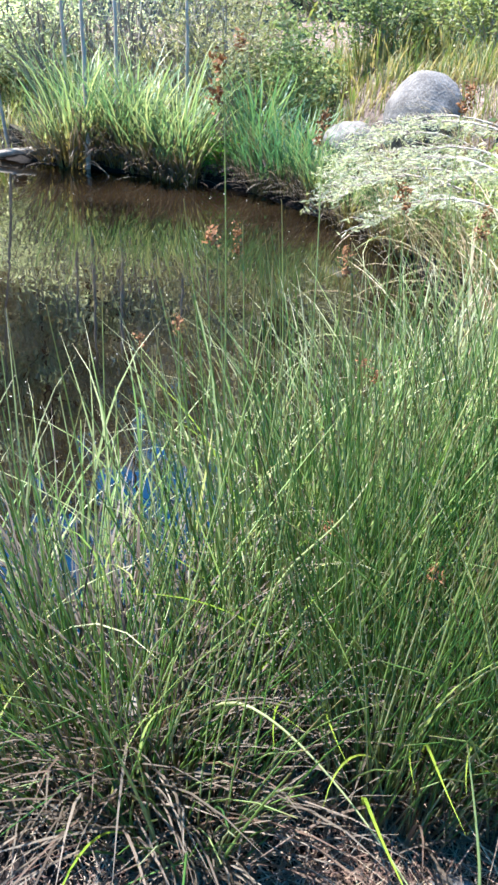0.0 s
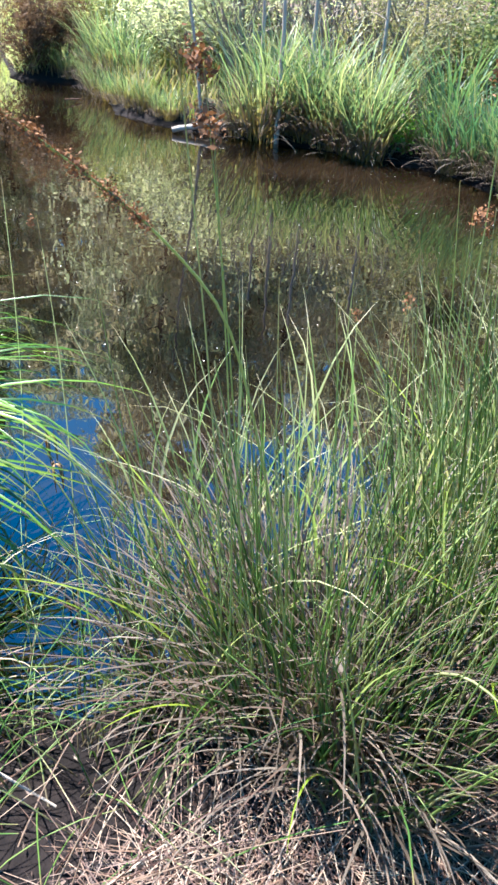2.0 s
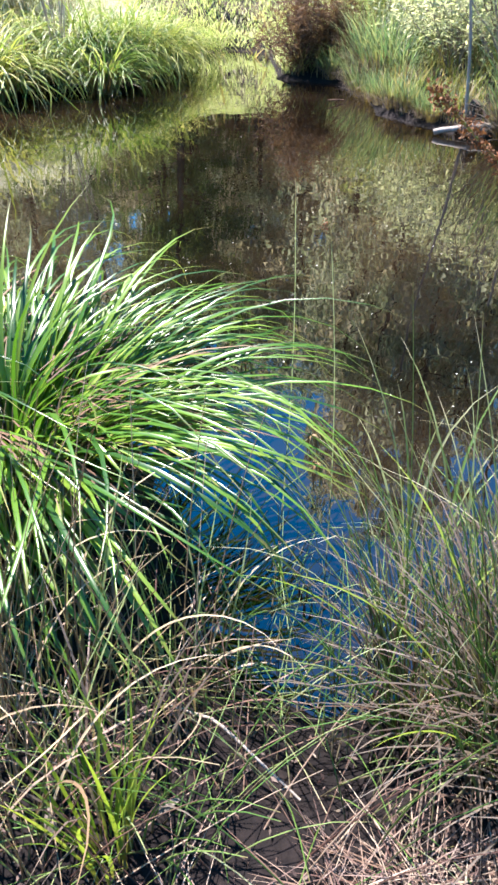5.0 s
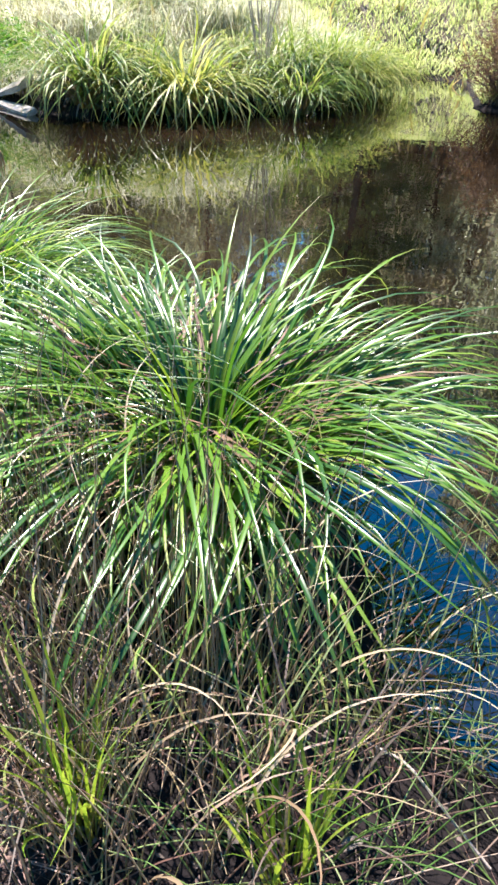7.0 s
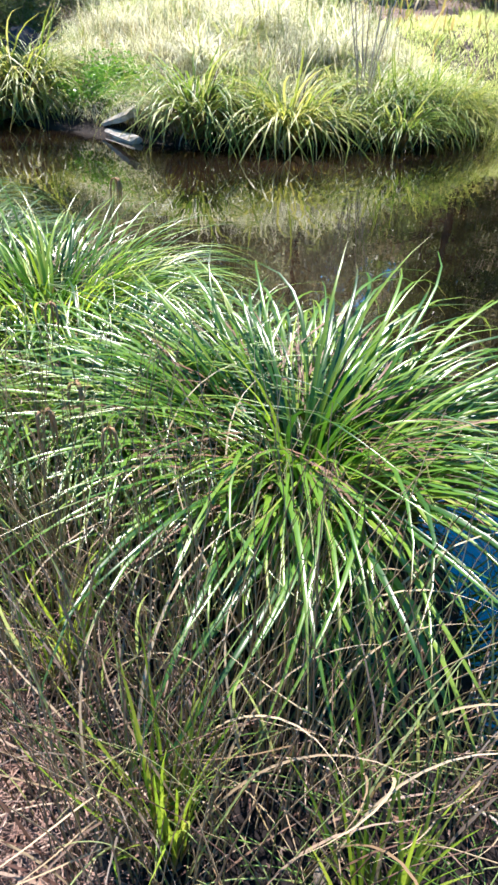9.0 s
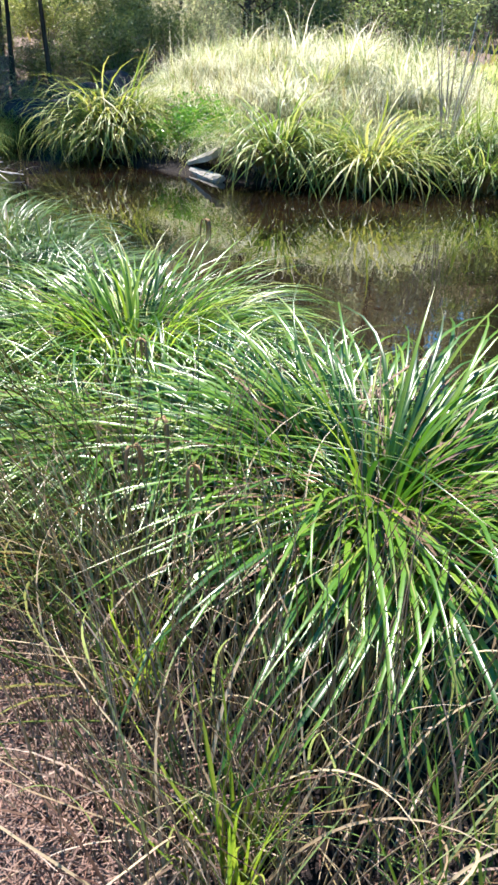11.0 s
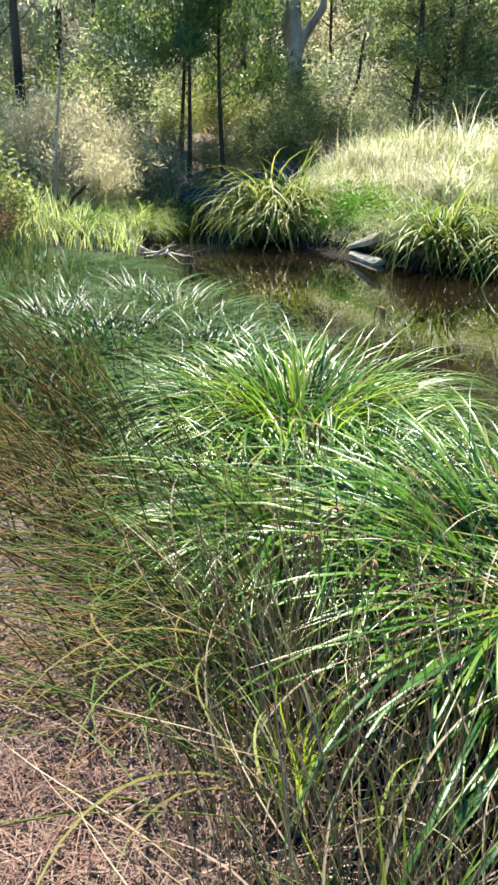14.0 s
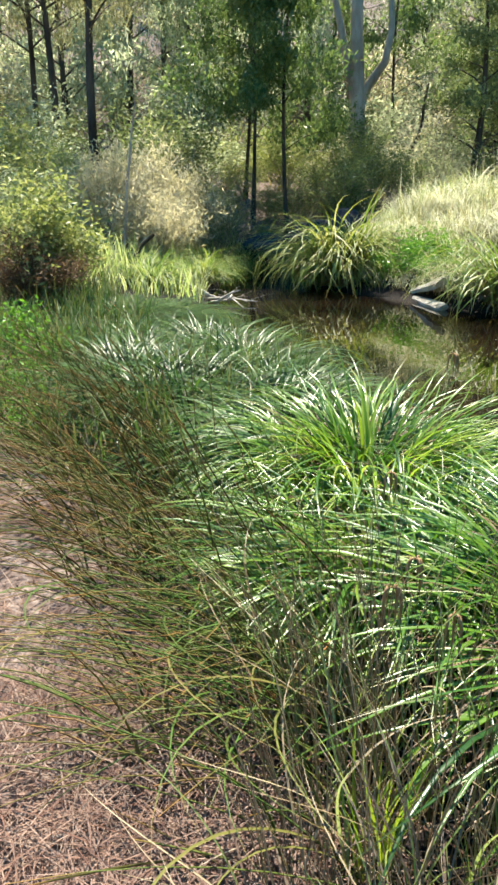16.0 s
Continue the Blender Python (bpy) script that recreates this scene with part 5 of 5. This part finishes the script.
# ---- rocks and dead wood ----
def boulder(name, x, y, z, size, label, mat="rock", turn=0, rough=.08, seed=1, lump=.28):
    bm = bmesh.new()
    bmesh.ops.create_icosphere(bm, subdivisions=4, radius=1)
    for vtx in bm.verts:
        c = vtx.co.copy()
        k = noise.noise(c * 1.1 + Vector((seed, 0, 0))) * lump + noise.noise(c * 3.7 + Vector((0, seed, 0))) * rough
        vtx.co = c * (1 + k)
        if vtx.co.z < -.85:
            vtx.co.z = -.85
    me = bpy.data.meshes.new(name)
    bm.to_mesh(me)
    bm.free()
    me.materials.append(M[mat])
    me.polygons.foreach_set("use_smooth", np.ones(len(me.polygons), dtype=bool))
    ob = new(name, me)
    ob.matrix_basis = Matrix.Translation((x, y, z)) @ Matrix.Rotation(radians(turn), 4, "Z") @ Matrix.Diagonal((*size, 1))
    return tagged(ob, label, "rock", "rocks")


boulder("boulder", 1.42, 7.5, gz(1.42, 7.5) + .40, (.40, .36, .44), "large rounded pale grey granite boulder on the bank", turn=50, rough=.04, seed=6, lump=.16)
boulder("boulder", .85, 8.2, gz(.85, 8.2) + .12, (.3, .25, .2), "low flat pale granite boulder beside the large one", turn=-10, seed=4)
boulder("stone", .475, .80, gz(.475, .80) + .03, (.05, .04, .038), "small pale pinkish stone on the ground", seed=7)
for x, y, sx, sz, k in [(-18.9, 5.1, .7, .4, 2), (-18.5, 5.9, 1.0, .5, 5), (-18.3, 7.0, .5, .5, 8), (-18.9, 6.5, .7, .5, 3)]:
    boulder("dark_rock", x, y, gz(x, y) + .22, (.6, sx, sz), "dark rock in the shade at the channel's end", "rock_dark", seed=k)


def log(name, points, r0, r1, label, mat="dead_wood", category="log", twigs=0):
    pts = np.array(points, float)
    t = np.linspace(0, 1, len(pts))
    q = np.linspace(0, 1, 12)
    line = np.stack([np.interp(q, t, pts[:, j]) for j in range(3)], -1) + rng.normal(0, r0 * .12, (12, 3))
    pieces = [tube_arrays(line, r0 + (r1 - r0) * q, 9, .06)]
    for end, r in ((0, r0), (-1, r1)):
        tail = line[end] + (line[end] - line[1 if end == 0 else -2]) * .04
        pieces.append(tube_arrays([line[end], tail], [r * .98, r * .05], 9))
    for i in range(twigs):
        p = line[int(rng.integers(2, 11))]
        pieces.append(tube_arrays(limb_line(p, rng.uniform(0, 6.3), rng.uniform(.2, .5), .5, .3), r1 * .35 * (1 - .8 * np.linspace(0, 1, 6)), 5))
    v, f, u = merge(pieces)
    ob = new(name, mesh_from(name, v, f, M[mat], u, True))
    return tagged(ob, label, category, "dead wood")


log("fallen_log", [(-3.45, 8.95, .05), (-3.0, 9.15, .12), (-2.5, 9.35, .16)], .032, .045, "pale fallen log lying at the far waterline", "twig")
log("fallen_log", [(-3.3, 9.25, .06), (-2.7, 9.6, .1)], .05, .04, "dark driftwood branch behind the log", "bark_dark")


def split_log():
    """Two halves of a split trunk that spread apart like an open book."""
    e = thing("split_log", "bleached grey split log lying against the island", "log", "dead wood")
    for p0, p1, w, h in [((-12.75, 5.85, .06), (-11.15, 5.72, .03), .2, .1), ((-12.7, 5.9, .1), (-11.6, 5.95, .4), .34, .12)]:
        p0, p1 = Vector(p0), Vector(p1)
        d = (p1 - p0).normalized()
        side = d.cross(Vector((.2, -.5, 1))).normalized()
        up = side.cross(d)
        bm = bmesh.new()
        rings = []
        for i in range(9):
            q = i / 8
            c, s = p0.lerp(p1, q), .35 + .65 * min(1, q * 1.6) + .1 * math.sin(q * 9)
            rings.append([bm.verts.new(c + side * w / 2 * s * a + up * h / 2 * s * b) for a, b in ((-1, -.5), (-.85, .6), (-.1, 1), (.8, .75), (1, -.4), (.1, -1))])
        for r0, r1 in zip(rings, rings[1:]):
            for j in range(6):
                bm.faces.new((r0[j], r0[(j + 1) % 6], r1[(j + 1) % 6], r1[j]))
        bm.faces.new(rings[0][::-1])
        bm.faces.new(rings[-1])
        me = bpy.data.meshes.new("half")
        bm.normal_update()
        bm.to_mesh(me)
        bm.free()
        me.materials.append(M["dead_wood"])
        part("log_half", me, e)


split_log()
log("pale_stick", [(-1.15, .72, gz(-1.15, .72) + .02), (-.97, .69, .27), (-.74, .68, gz(-.74, .68) + .03)], .0042, .003, "pale bare stick lying on the damp soil", "twig", "stick")
log("fallen_log", [(-13.35, 1.62, .40), (-13.25, 2.05, .22), (-13.12, 2.5, .02)], .06, .035, "bleached log sliding into the channel", twigs=2)
for a, b in [((-13.1, 2.3, .05), (-12.2, 2.75, .1)), ((-13.3, 2.7, .03), (-12.4, 2.5, .14)), ((-12.9, 2.3, .02), (-12.5, 3.0, .05)), ((-13.2, 2.5, .05), (-11.9, 2.6, .05)), ((-12.8, 2.4, .05), (-12.5, 2.7, .25))]:
    log("driftwood_branch", [a, tuple(np.add(np.add(a, b) / 2, (0, .05, .05))), b], .018, .008, "bleached driftwood branch lying in the water", category="branch", twigs=2)
log("forked_branch", [(-9.75, 9.25, .35), (-9.3, 9.35, .18), (-8.75, 9.4, .01)], .03, .012, "bleached forked branch dipping into the water", category="branch", twigs=1)
log("forked_branch", [(-9.6, 9.0, .12), (-9.2, 9.2, .13), (-8.95, 9.38, .08)], .02, .01, "bleached branch dipping into the water", category="branch")
log("dark_stick", [(-14.25, 1.1, gz(-14.25, 1.1)), (-14.22, 1.3, .85), (-14.15, 1.55, 1.08)], .05, .03, "short dark broken stick standing in the grass", "bark_dark", "branch", 1)
log("bent_sapling", [(-20.4, 9.4, gz(-20.4, 9.4) - .1), (-20.35, 9.55, 2.4), (-20.2, 9.9, 3.4), (-20.1, 10.0, 4.6)], .07, .03, "thin bent dark sapling under the trees", "bark_dark", "sapling", 3)
log("pale_sapling", [(-15.65, 1.15, gz(-15.65, 1.15) - .1), (-15.62, 1.3, 2.0), (-15.6, 1.5, 3.4)], .035, .015, "thin pale sapling trunk in the grass", "bark_gum", "sapling", 3)
log("bank_sapling", [(-3.22, 9.42, gz(-3.22, 9.42) - .1), (-3.3, 9.4, .9), (-3.5, 9.35, 2.2), (-3.6, 9.3, 3.4)], .022, .011, "thin grey sapling trunk at the waterline", "twig", "sapling", 4)
log("stump", [(-3.1, 9.45, gz(-3.1, 9.45) - .05), (-3.12, 9.42, .33)], .1, .08, "short dark broken stump on the bank", "bark_dark", "stump")
for x, y, h in [(-2.15, 9.0, 2.6), (-1.88, 9.45, 2.6), (-2.6, 9.9, 2.4), (-1.1, 9.9, 2.4)]:
    log("pale_sapling", [(x, y, gz(x, y) - .1), (x + .01, y, h * .5), (x - .03, y + .05, h)], .03, .015, "thin pale dead stem standing among the reeds", "bark_gum", category="sapling", twigs=3)
for i in range(7):
    a = i * .9
    log("bare_sapling", [(-9.75 + .06 * math.cos(a), 9.15 + .06 * math.sin(a), .1), (-9.75 + .13 * math.cos(a), 9.15 + .13 * math.sin(a), 1.0), (-9.75 + .4 * math.cos(a), 9.15 + .4 * math.sin(a), 2.0 + .25 * (i % 3))], .017, .006,
        "thin whitish bare stem of a shrub on the island", "bark_gum", "sapling", 5)
for i in range(3):
    a = (-5.3 + rng.normal(0, .5), 10.9 + rng.normal(0, .3))
    b = (a[0] + rng.uniform(-.5, .6), a[1] + rng.uniform(-.4, .4))
    log("driftwood_branch", [(a[0], a[1], max(gz(*a), 0) + .03), (b[0], b[1], max(gz(*b), 0) + .06)], .011, .006, "dead branch lying at the far waterline", "brush_wood", "branch")
# tall dry stems over the meadow
for i in range(46):
    x, y = rng.uniform(-14.5, -10.5), rng.uniform(8.5, 13)
    flowering_rush(x, y, (x + rng.normal(0, .25), y + rng.normal(0, .25), gz(x, y) + rng.uniform(1.2, 2.1)), 0, .016, label="tall dry grass stem in the meadow")
